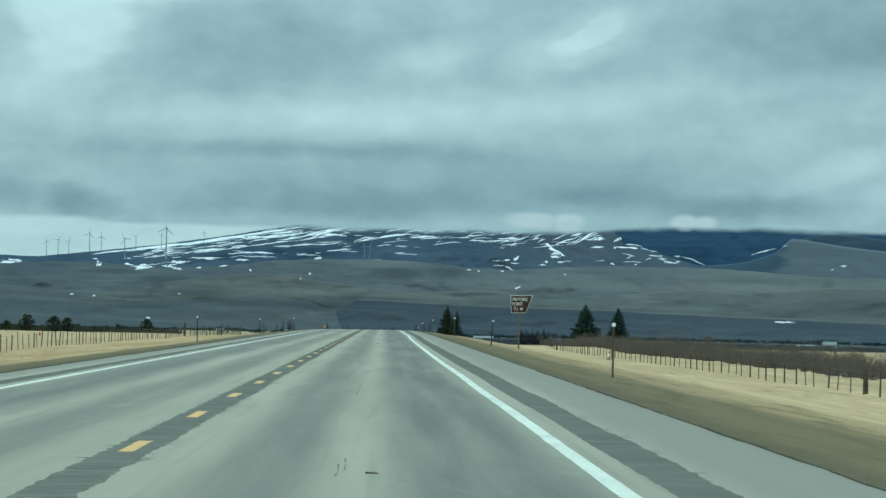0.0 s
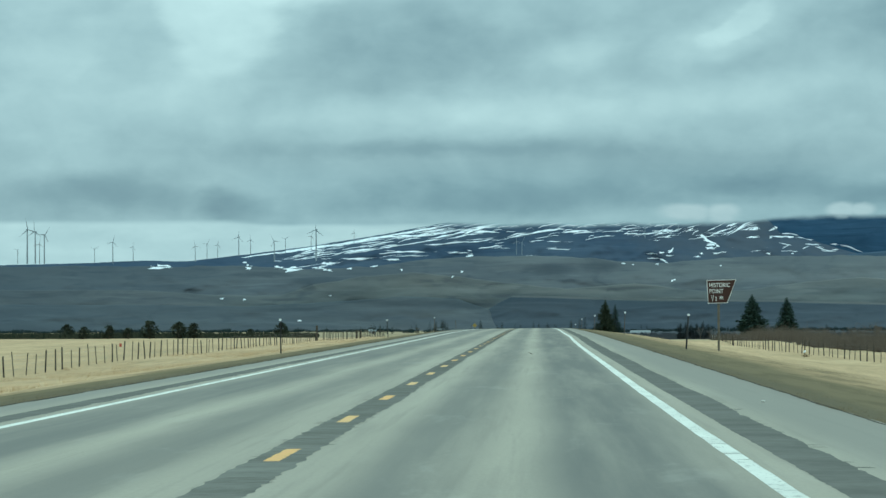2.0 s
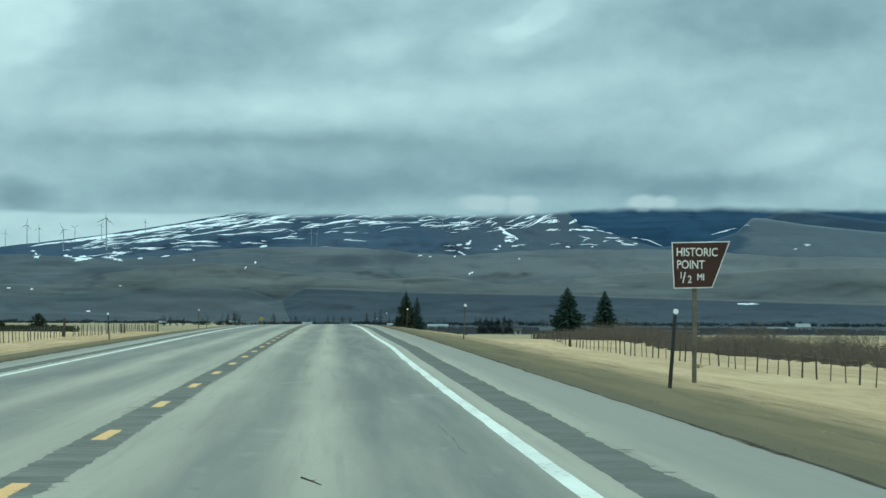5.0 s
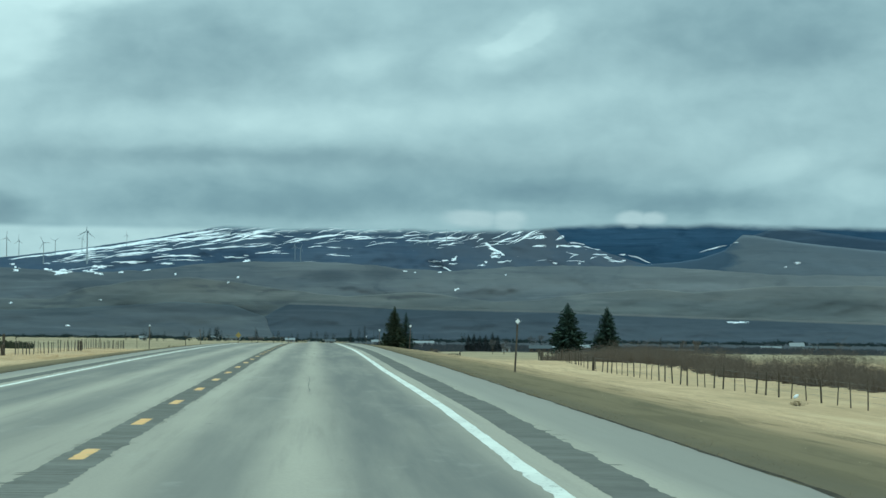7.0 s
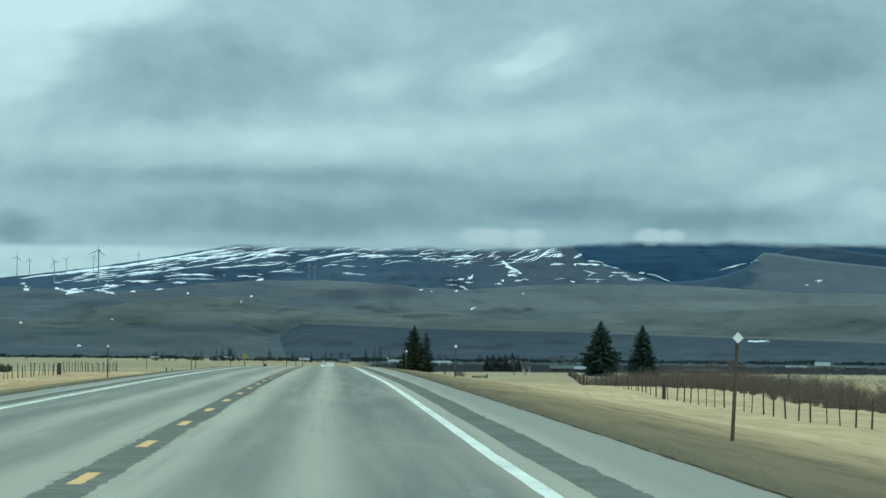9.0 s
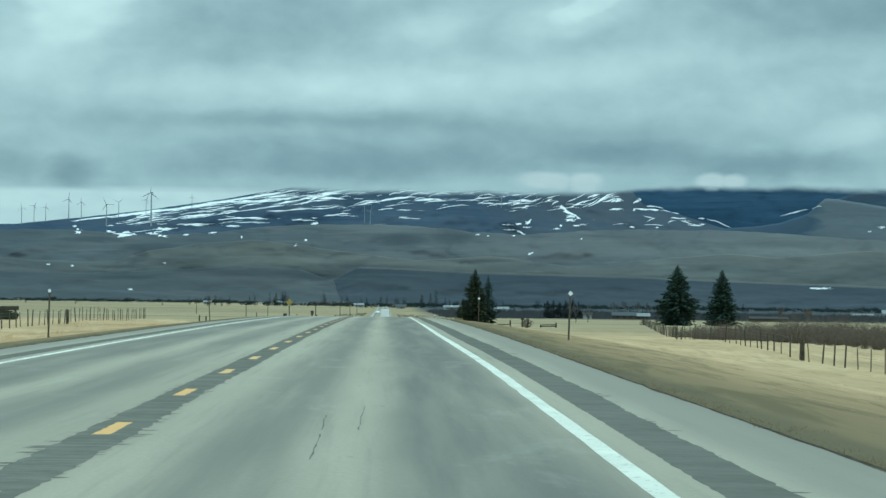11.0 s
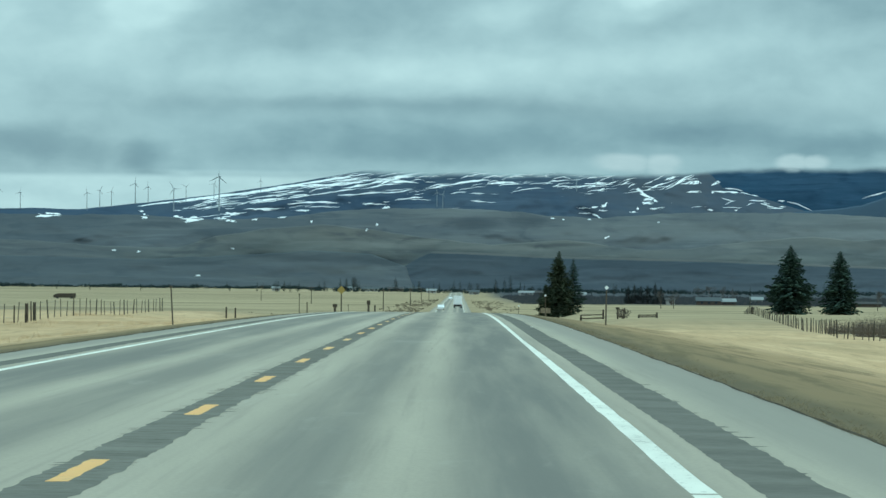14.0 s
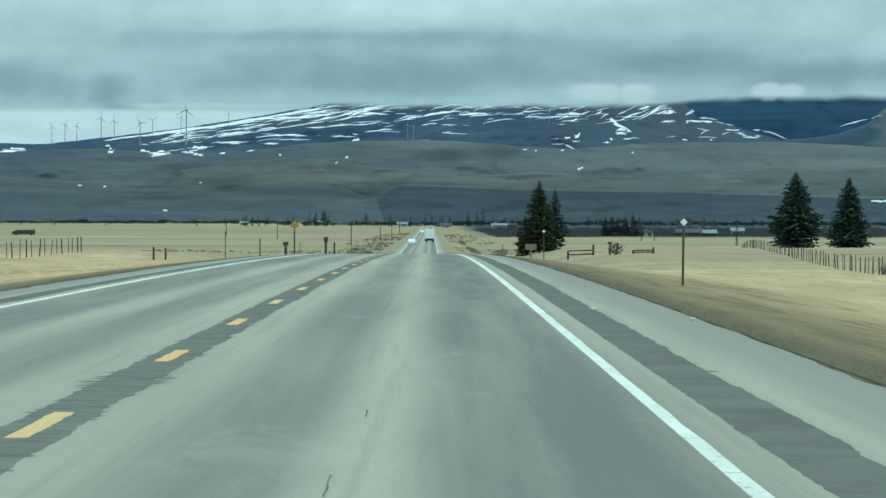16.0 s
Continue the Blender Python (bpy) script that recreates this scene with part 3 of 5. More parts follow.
def edge_line(x, seed):
    """A white edge line, painted in long runs with nicks and worn gaps."""
    rnd = random.Random(seed)
    vs, fs = [], []
    y = -60.0
    while y < 4300:
        worn = rnd.random() < .22
        run = rnd.uniform(2, 6) if worn else rnd.uniform(14, 45)
        end = y + run
        yy = y
        while yy < end:
            piece = rnd.uniform(.5, 1.6) if worn else (.7 if 215 < yy < 265 else 1.5 if yy < 900 else 20.0)
            z, z2 = road_z(yy) + crown(x, yy) + .0014, road_z(yy + piece) + crown(x, yy + piece) + .0014
            x0, x1 = line_x(x, yy), line_x(x, yy + piece)
            h0, h1, h2, h3 = (.072 + .012 * noise.noise((q * .8, x, d)) + chew(q, d) * noise.noise((q * 2.3, x, d)) for q, d in ((yy, 1), (yy, 5), (yy + piece, 5), (yy + piece, 1)))
            k = len(vs)
            vs += [(x0 - h0, yy, z), (x0 + h1, yy + rnd.uniform(-.2, .2) * worn, z), (x1 + h2, yy + piece, z2), (x1 - h3, yy + piece, z2)]
            fs.append((k, k + 1, k + 2, k + 3))
            yy += piece + (rnd.uniform(.04, .16) if worn else (.03 if rnd.random() < .12 else 0))
        y = yy
    return tagged(mesh("edge_line", vs, fs, MAT_WHITE), "solid white edge line, chipped where it crosses cracks", "road marking", kind="structure")


edge_line(3.62, 11)
edge_line(-3.64, 12)

# the yellow dashes: 10 feet long every 40 feet
DASH0 = 10.9
rnd = random.Random(21)
for i in range(110):
    y = DASH0 + 12.19 * i
    vs, fs = [], []
    n = 12
    for j in range(n + 1):
        yy = y + 3.05 * j / n
        vs += [(-.066 + rnd.uniform(-.008, .010), yy, road_z(yy) + .0022), (.066 + rnd.uniform(-.010, .008), yy + rnd.uniform(-.05, .05), road_z(yy) + .0022)]
    fs = [(2 * j, 2 * j + 1, 2 * j + 3, 2 * j + 2) for j in range(n)]
    tagged(mesh("centre_dash", vs, fs, MAT_YELLOW), "yellow painted centre dash with frayed edges", "road marking", "centre dashes", "structure")

# ---- far hills: heightfields that climb away from the plain ----
REF_Y, REF_Z = 250.2, 1.95


def far(u, w, y):
    """A far place from its bearing right of the road and its height over the horizon, at distance y along the road."""
    k = (y - REF_Y) / UNIT
    return CAM_X + u * k, y, REF_Z + w * k


def hill(name, outline, foot, y0, y1, mat, label, relief, columns=260, rows=40, seed=0, curve=1.0):
    """outline: (bearing, height of the crest); the slope runs from its foot at y0 back and up to the crest at y1."""
    ou, ow = zip(*outline)
    us = np.linspace(ou[0], ou[-1], columns)
    vs, fs = [], []
    for j in range(rows + 2):
        s = min(1.0, j / (rows - 1))
        for u in us:
            top = float(np.interp(u, ou, ow))
            crag = relief * .35 * noise.fractal((u * .02, seed, 0), 1.0, 2.1, 4)
            w = foot + (top + crag - foot) * s ** curve
            bulge = math.sin(math.pi * s)
            n1 = noise.fractal((u * .006, s * 2.2, seed), 1.0, 2.0, 5)
            w += relief * bulge * n1
            y = y0 + (y1 - y0) * s + .10 * (y1 - y0) * bulge * noise.fractal((u * .012, s * 3, seed + 9), 1.0, 2.0, 4)
            if j >= rows:                      # the far side, falling away
                y, w = y1 + 15 * (j - rows + 1), w - 25 * (j - rows + 1)
            vs.append(far(u, w, y))
    n = len(us)
    fs = [(j * n + i, j * n + i + 1, (j + 1) * n + i + 1, (j + 1) * n + i) for j in range(rows + 1) for i in range(n - 1)]
    return tagged(mesh(name, vs, fs, mat, smooth=True), label, "hill", kind="structure")


# distance haze is mixed into these base colours as blue and grey
MAT_HAZED_FOREST = hill_material("hazed_forest", (.026, .066, .112), (.036, .082, .134), (.022, .056, .098))
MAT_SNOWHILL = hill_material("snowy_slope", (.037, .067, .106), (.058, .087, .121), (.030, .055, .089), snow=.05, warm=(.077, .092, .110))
MAT_FOOT = hill_material("hazy_foothill", (.134, .168, .194), (.148, .180, .202), (.122, .156, .183), hazed_flank=(455, 480, (.060, .102, .146)))
MAT_BACKRIDGE = hill_material("hazed_bare_ridge", (.052, .086, .126), (.062, .096, .134), (.045, .078, .116))
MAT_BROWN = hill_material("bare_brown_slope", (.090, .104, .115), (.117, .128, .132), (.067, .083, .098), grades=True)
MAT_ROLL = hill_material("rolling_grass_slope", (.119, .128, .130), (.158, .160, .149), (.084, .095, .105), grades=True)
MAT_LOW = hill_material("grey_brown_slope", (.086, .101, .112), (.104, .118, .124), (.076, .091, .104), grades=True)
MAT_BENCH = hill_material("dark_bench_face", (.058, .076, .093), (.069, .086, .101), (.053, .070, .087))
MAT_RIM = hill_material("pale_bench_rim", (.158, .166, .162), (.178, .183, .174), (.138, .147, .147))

hill("mountain", [(330, 215), (420, 232), (900, 232), (1150, 230)], 90, 4860, 4900, MAT_HAZED_FOREST, "forested mountain, deep blue with distance, its top in cloud", 5, 120, 24, 1)
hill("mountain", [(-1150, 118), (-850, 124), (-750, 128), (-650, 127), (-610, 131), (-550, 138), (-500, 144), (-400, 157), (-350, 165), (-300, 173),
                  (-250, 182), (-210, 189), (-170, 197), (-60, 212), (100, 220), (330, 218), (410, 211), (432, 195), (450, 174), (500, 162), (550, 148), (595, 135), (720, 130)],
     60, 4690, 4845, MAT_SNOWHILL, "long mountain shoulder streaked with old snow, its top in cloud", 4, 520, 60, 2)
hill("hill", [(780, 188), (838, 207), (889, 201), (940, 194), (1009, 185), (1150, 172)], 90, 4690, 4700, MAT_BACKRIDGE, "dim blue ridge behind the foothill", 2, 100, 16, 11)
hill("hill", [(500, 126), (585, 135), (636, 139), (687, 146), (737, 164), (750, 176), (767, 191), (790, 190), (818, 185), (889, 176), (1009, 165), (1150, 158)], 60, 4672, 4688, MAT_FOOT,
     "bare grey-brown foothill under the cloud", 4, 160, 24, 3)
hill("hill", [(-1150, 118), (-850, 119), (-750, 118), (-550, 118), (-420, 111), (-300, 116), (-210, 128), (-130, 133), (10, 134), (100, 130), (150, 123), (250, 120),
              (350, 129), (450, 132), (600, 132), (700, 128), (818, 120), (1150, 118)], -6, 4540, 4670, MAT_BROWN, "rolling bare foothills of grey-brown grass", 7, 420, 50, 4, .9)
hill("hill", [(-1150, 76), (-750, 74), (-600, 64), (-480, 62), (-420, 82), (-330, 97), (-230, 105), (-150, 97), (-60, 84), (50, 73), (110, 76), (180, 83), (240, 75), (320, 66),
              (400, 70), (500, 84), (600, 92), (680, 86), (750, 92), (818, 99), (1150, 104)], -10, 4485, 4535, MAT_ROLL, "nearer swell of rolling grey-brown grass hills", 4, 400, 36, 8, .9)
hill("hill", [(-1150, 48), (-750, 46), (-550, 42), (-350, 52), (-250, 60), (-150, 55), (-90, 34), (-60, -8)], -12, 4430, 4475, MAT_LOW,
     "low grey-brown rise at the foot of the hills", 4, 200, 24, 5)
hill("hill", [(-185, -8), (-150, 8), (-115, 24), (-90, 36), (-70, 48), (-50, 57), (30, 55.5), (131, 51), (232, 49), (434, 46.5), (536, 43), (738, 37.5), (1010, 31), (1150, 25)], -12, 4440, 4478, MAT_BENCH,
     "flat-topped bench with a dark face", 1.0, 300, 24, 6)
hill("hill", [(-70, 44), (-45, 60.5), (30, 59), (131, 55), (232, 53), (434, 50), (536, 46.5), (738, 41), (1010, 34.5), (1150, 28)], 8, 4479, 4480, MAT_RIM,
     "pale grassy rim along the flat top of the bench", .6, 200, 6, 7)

# ---- the low cloud that hides the summits ----
m = bpy.data.materials.new("low_cloud")
m.use_nodes = True
n = Net(m.node_tree)
m.node_tree.nodes.clear()
geo = n.add("ShaderNodeNewGeometry")
ray = n.vmath("SUBTRACT", geo.outputs["Position"], (CAM_X, REF_Y, REF_Z))
grp = n.add("ShaderNodeGroup")
grp.node_tree = sky_group
n.put(grp.inputs[0], ray)
nx, ny, nz = n.xyz(n.vmath("NORMALIZE", ray))
u, w = n.math("MULTIPLY", nx, UNIT), n.math("MULTIPLY", nz, UNIT)
puff = n.noise(n.vec(n.math("MULTIPLY", u, 1 / 130), 0, n.math("MULTIPLY", w, 1 / 45)), 1.0, 6, .55)
base = n.math("ADD", n.ramp(u, 330, 480, 191, 205), n.math("MULTIPLY", n.math("ADD", puff, -.5), 22))
alpha = n.ramp(n.math("SUBTRACT", w, base), -6, 7)
alpha = n.math("MULTIPLY", n.math("MULTIPLY", alpha, n.ramp(u, -600, -480)), n.ramp(w, 325, 270))
tuft = 0.0
for a, e, ra, re in ((278, 214, 64, 22), (345, 213, 40, 24), (566, 217, 36, 19), (602, 217, 32, 16)):
    r = n.vmath("LENGTH", n.vec(n.math("DIVIDE", n.math("ADD", u, -a), ra), n.math("DIVIDE", n.math("ADD", w, n.math("MULTIPLY_ADD", puff, 30, -e - 15)), re), 0), out=1)
    tuft = n.math("MAXIMUM", tuft, n.ramp(r, 1.05, .45))
tuft = n.math("MULTIPLY", tuft, n.ramp(puff, .25, .6, .55, 1.0))
alpha = n.math("MAXIMUM", alpha, n.math("MULTIPLY", tuft, .85))
tone = n.mix(n.math("MULTIPLY", tuft, .8), grp.outputs[0], (.45, .65, .68))
em, tr, mx, out = n.add("ShaderNodeEmission"), n.add("ShaderNodeBsdfTransparent"), n.add("ShaderNodeMixShader"), n.add("ShaderNodeOutputMaterial")
n.put(em.inputs[0], tone), n.put(mx.inputs[0], alpha), n.put(mx.inputs[1], tr.outputs[0]), n.put(mx.inputs[2], em.outputs[0]), n.put(out.inputs[0], mx.outputs[0])
cu = np.linspace(-640, 1150, 60)
vs = [far(a, e, 4425 + 8 * math.sin(a * .02) + k * 3) for k, e in enumerate((165, 200, 240, 290, 340)) for a in cu]
fs = [(j * 60 + i, j * 60 + i + 1, j * 60 + 61 + i, j * 60 + 60 + i) for j in range(4) for i in range(59)]
tagged(mesh("backdrop", vs, fs, m, smooth=True), "bank of low grey cloud lying over the summits", "cloud", kind="structure")


# ---- snow lying on the slopes ----
def tree_of(obs):
    vs, fs = [], []
    for o in obs:
        k = len(vs)
        vs += [v.co.copy() for v in o.data.vertices]
        fs += [[i + k for i in p.vertices] for p in o.data.polygons]
    return BVHTree.FromPolygons(vs, fs)


HILLS = tree_of([o for o in scene.objects if o.get("category") == "hill"])
REF = Vector((CAM_X, REF_Y, REF_Z))


def on_slope(u, w, off=0.5):
    """The place on the hills at that bearing and height, a little in front of the surface."""
    d = (Vector(far(u, w, 4400)) - REF).normalized()
    hit = HILLS.ray_cast(REF, d)
    return REF + d * (hit[3] - off) if hit[0] is not None else None


MAT_SNOW = plain("old_snow", (.78, .81, .82), .8, vary=.10, scale=.1, grain=1.0)


def snow_patch(u, w, half, tall, lean=0.0, seed=0):
    rnd = random.Random(seed)
    rim = []
    for i in range(18):
        a = i / 18 * math.tau
        r = rnd.uniform(.45, 1.15) * (1.0 if rnd.random() < .75 else .5)
        p = on_slope(u + half * r * math.cos(a), w + tall * r * math.sin(a) + lean * half * math.cos(a))
        rim.append(p)
    c = on_slope(u, w)
    if c is None or any(p is None for p in rim):
        return
    vs = [c] + rim
    tagged(mesh("snow_patch", vs, [(0, i + 1, (i + 1) % 18 + 1) for i in range(18)], MAT_SNOW), "patch of old white snow left on the bare slope", "snow", "snow patches", "structure")


# bearing, height, half width, half height
PATCHES = [(-703, 116, 27, 4), (-538, 115, 7, 5), (-545, 124, 5, 1.5), (-482, 114, 11, 3), (-455, 112, 22, 4), (-463, 108, 8, 3), (-396, 111, 17, 3), (-350, 112, 5, 2),
           (-305, 115, 14, 2), (-253, 109, 3, 2), (-389, 121, 14, 3), (-590, 57, 4, 2), (-548, 55, 4, 2), (-445, 15, 6, 1.5), (-387, 62, 4, 1.2),
           (-126, 134, 6, 3), (-141, 105, 3, 2.6), (-158, 96, 3, 2.4), (-270, 128, 18, 2), (-330, 130, 30, 2.5)]
PATCHES2 = [(160, 119, 5, 2), (178, 117, 3, 1.5), (212, 137, 12, 2), (231, 139, 7, 2.4), (249, 143, 9, 6), (246, 133, 9, 2), (219, 128, 15, 2), (236, 123, 9, 2.4), (222, 118, 5, 2.2),
            (252, 87, 6, 2.6), (297, 131, 8, 2.4), (305, 137, 4, 4), (341, 114, 3, 2), (338, 138, 17, 2.4), (400, 167, 17, 2.6), (430, 136, 6, 2.6), (474, 136, 5, 2), (433, 166, 3, 3),
            (321, 147, 13, 4), (551, 153, 8, 3), (762, 33, 24, 3.4), (868, 141, 11, 3), (846, 134, 4, 2)]
for i, (u, w, a, b) in enumerate(PATCHES + PATCHES2):
    snow_patch(u, w, a * (1.08 if u < 100 else .9), b * (1.2 if u < 100 else .75), {-396: -.12, 249: .5, 236: -.5, 252: .4, 338: .12}.get(u, 0), i)

# long wind-laid strips under the crest, past counting
rnd = random.Random(33)
vs, fs = [], []


def strip(u, w, run, thick, lean, bow):
    n = max(4, int(run / 7))
    pts = []
    for i in range(n + 1):
        s = i / n
        uu = u + run * s
        ww = w + lean * run * s + bow * math.sin(math.pi * s) + rnd.uniform(-.7, .7)
        t = thick * .95 * math.sin(math.pi * min(1, s * .96 + .04)) ** .8 * rnd.uniform(.35, 1.3)
        a, b = on_slope(uu, ww - t / 2), on_slope(uu, ww + t / 2)
        if a is None or b is None:
            return
        pts.append((a, b))
    k = len(vs)
    for a, b in pts:
        vs.extend((a, b))
    fs.extend((k + 2 * i, k + 2 * i + 1, k + 2 * i + 3, k + 2 * i + 2) for i in range(n))


for i in range(74):                        # the north-west ridge, rising to the right in long fans
    u = rnd.uniform(-470, -100)
    crest = float(np.interp(u, [-470, -420, -300, -210, -60], [146, 153, 172, 186, 196]))
    strip(u, crest - 1 - abs(rnd.gauss(0, 14)), rnd.uniform(24, 90), rnd.uniform(.9, 2.4), rnd.uniform(.11, .19), rnd.uniform(-1, 3))
for i in range(34):                        # the crest line itself
    u = rnd.uniform(-560, -200)
    crest = float(np.interp(u, [-560, -500, -400, -300, -200], [135, 143, 156, 172, 189]))
    strip(u, crest - rnd.uniform(1.5, 5), rnd.uniform(40, 90), rnd.uniform(1.4, 2.6), .14, 0)
for i in range(44):                        # the middle face: bowed strips
    strip(rnd.uniform(-90, 230), rnd.uniform(166, 200), rnd.uniform(14, 50), rnd.uniform(1.2, 2.6), rnd.uniform(.02, .20), rnd.uniform(0, 5))
for i in range(15):
    strip(rnd.uniform(-330, 60), rnd.uniform(138, 160), rnd.uniform(10, 45), rnd.uniform(1.0, 2.2), rnd.uniform(-.02, .14), rnd.uniform(-1, 2))
for i in range(46):                        # thin wisps between them
    strip(rnd.uniform(-240, 330), rnd.uniform(158, 202), rnd.uniform(12, 60), rnd.uniform(.6, 1.3), rnd.uniform(.04, .22), rnd.uniform(-1, 4))
for i in range(16):
    strip(rnd.uniform(-520, -150), rnd.uniform(122, 146), rnd.uniform(12, 50), rnd.uniform(.7, 1.7), rnd.uniform(-.03, .12), rnd.uniform(-1, 2))
for i in range(24):                        # gullies by the eastern shoulder
    strip(rnd.uniform(230, 400), rnd.uniform(165, 202), rnd.uniform(10, 36), rnd.uniform(.9, 2.6), rnd.uniform(.2, .55), rnd.uniform(-2, 2))
for i in range(8):
    strip(rnd.uniform(440, 560), rnd.uniform(140, 166), rnd.uniform(12, 36), rnd.uniform(1.0, 2.0), rnd.uniform(-.3, .1), 0)
# the broadest drifts: bearing, height, length, thickness, lean
DRIFTS = [(-300, 168, 110, 3.0, .04), (-295, 139, 88, 3.2, .03), (-150, 167, 46, 3.0, .40), (-122, 178, 52, 3.4, -.02), (-20, 174, 74, 3.4, .13), (48, 176, 56, 3.6, .05),
          (302, 170, 14, 6, -.6), (308, 162, 30, 6, -.40), (314, 152, 26, 4.6, -.1), (318, 168, 44, 3.0, .36), (352, 170, 36, 3.2, .42), (368, 180, 34, 4, .5), (392, 180, 22, 6, .1),
          (430, 178, 16, 6, .35), (431, 168, 82, 4, -.09), (446, 173, 40, 2.4, -.1), (455, 145, 16, 1.8, .45), (492, 144, 14, 1.6, .3), (560, 152, 44, 1.8, -.36), (690, 158, 50, 3, .26), (745, 172, 16, 1.6, .3)]
for d in DRIFTS:
    strip(*d, 2)
tagged(mesh("snow_streaks", vs, fs, MAT_SNOW), "long thin strips of wind-packed snow on the mountain", "snow", kind="stuff")

# ---- wind turbines on the ridge ----
MAT_TURBINE = plain("white_turbine_paint", (.27, .31, .325), .5, vary=.06)


def turbine(u, w, hub, phase, face):
    p = on_slope(u, w, -1.0)
    y = p.y if p is not None else 4700.0
    at = Vector(far(u, w, y))
    m = (y - REF_Y) / UNIT
    h = (hub - w) * m
    if h <= 0:
        return
    r = max(h, 14) * .027
    t = thing("wind_turbine", (at.x, at.y, at.z - 2), "white three-bladed wind turbine standing on the ridge", "wind turbine", "wind turbines on the ridge", face)
    h += 2
    bm = bmesh.new()
    rod(bm, (0, 0, 0), (0, 0, h), r, r * .6, 10)
    part("tower", bm, MAT_TURBINE, t)
    bm = bmesh.new()
    box(bm, -r * .9, r * .9, -r * 1.6, r * 2.4, h - r * .5, h + r * 1.1, bevel=r * .3)
    nac = part("nacelle", bm, MAT_TURBINE, t)
    bm = bmesh.new()
    rod(bm, (0, -r * 2.6, h + r * .3), (0, -r * 1.6, h + r * .3), r * .3, r * .8, 10)
    part("hub", bm, MAT_TURBINE, t)
    L = max(h, 14) * .34
    for i in range(3):
        a = phase + i * math.tau / 3
        d = Vector((math.sin(a), 0, math.cos(a)))
        s = Vector((math.cos(a), 0, -math.sin(a)))
        o = Vector((0, -r * 2.1, h + r * .3))
        bm = bmesh.new()
        ring = []
        for f, wd in ((0, .45), (.2, .95), (.6, .6), (1, .14)):
            c, q = o + d * L * f, r * wd * .6
            ring.append([bm.verts.new(c - s * q), bm.verts.new(c + Vector((0, -q * .4, 0))), bm.verts.new(c + s * q), bm.verts.new(c + Vector((0, q * .4, 0)))])
        for a1, b1 in zip(ring, ring[1:]):
            for k in range(4):
                bm.faces.new((a1[k], a1[(k + 1) % 4], b1[(k + 1) % 4], b1[k]))
        part("blade", bm, MAT_TURBINE, t)


TURBINES = [(-616, 133, 159), (-596, 135, 157), (-556, 136, 171), (-534, 137, 166), (-490, 125, 163), (-469, 141, 167), (-421, 146, 172), (-412, 126, 184), (-341, 158, 178),
            (-952, 127, 187), (-937, 127, 183), (-920, 127, 177), (-929, 127, 160), (-970, 127, 149), (-792, 127, 163), (-826, 127, 150), (-638, 129, 155), (-753, 126, 154),
            (-39, 137, 161), (-29, 135, 158), (200, 165, 183), (233, 169, 195), (262, 179, 199)]
# how far the first blade of some stands from upright
BLADES = {-952: -.2, -937: 0, -920: .6, -792: .25, -490: -.5, -412: .1, -616: .5}
rnd = random.Random(8)
for u, w, hub in TURBINES:
    turbine(u, w, hub, BLADES.get(u, rnd.uniform(0, 2.1)), rnd.uniform(-40, 30))

# ---- signs, posts and markers beside the road ----
MAT_WOOD = plain("weathered_wood", (.20, .165, .115), .9, vary=.35, scale=2, grain=18)
MAT_GREYWOOD = plain("grey_weathered_timber", (.135, .118, .092), .9, vary=.35, scale=2, grain=18)
MAT_DARKWOOD = plain("dark_weathered_wood", (.075, .062, .048), .9, vary=.4, scale=3, grain=22)
MAT_STEEL = plain("dull_brown_steel", (.092, .072, .052), .7, vary=.35, scale=5, grain=30)
MAT_BLACK = plain("black_painted_steel", (.028, .028, .028), .6, vary=.3)
MAT_REFLECT = plain("white_reflector", (.80, .84, .84), .35, vary=.06)
MAT_BROWNSIGN = plain("brown_sign_face", (.052, .022, .016), .5, vary=.18, scale=1.5)
MAT_WHITESIGN = plain("white_sign_legend", (.70, .71, .68), .5, vary=.22, scale=4)
MAT_YELLOWSIGN = plain("yellow_sign_face", (.33, .24, .07), .5, vary=.12)
MAT_GALV = plain("galvanised_sign_back", (.30, .32, .32), .5, .5, vary=.15)


def slab(bm, outline, y0, y1):
    """A flat plate from an outline in x and z, between two depths."""
    a = [bm.verts.new((x, y0, z)) for x, z in outline]
    b = [bm.verts.new((x, y1, z)) for x, z in outline]
    bm.faces.new(a), bm.faces.new(b[::-1])
    k = len(a)
    for i in range(k):
        bm.faces.new((a[i], b[i], b[(i + 1) % k], a[(i + 1) % k]))
    bmesh.ops.recalc_face_normals(bm, faces=bm.faces[:])
    return bm


def letters(name, text, size, x, z, y, mat, parent, narrow=1.0):
    cu = bpy.data.curves.new(name, "FONT")
    cu.body, cu.size, cu.extrude, cu.offset = text, size, .004, size * .012
    tmp = bpy.data.objects.new(name, cu)
    scene.collection.objects.link(tmp)
    bpy.context.view_layer.update()
    me = bpy.data.meshes.new_from_object(tmp.evaluated_get(bpy.context.evaluated_depsgraph_get()))
    bpy.data.objects.remove(tmp)
    me.transform(Matrix.Translation((x, y, z)) @ Matrix.Rotation(radians(90), 4, "X") @ Matrix.Diagonal((narrow, 1, 1, 1)))
    me.materials.clear()
    me.materials.append(mat)
    ob = new(name, me)
    ob.parent = parent
    return ob


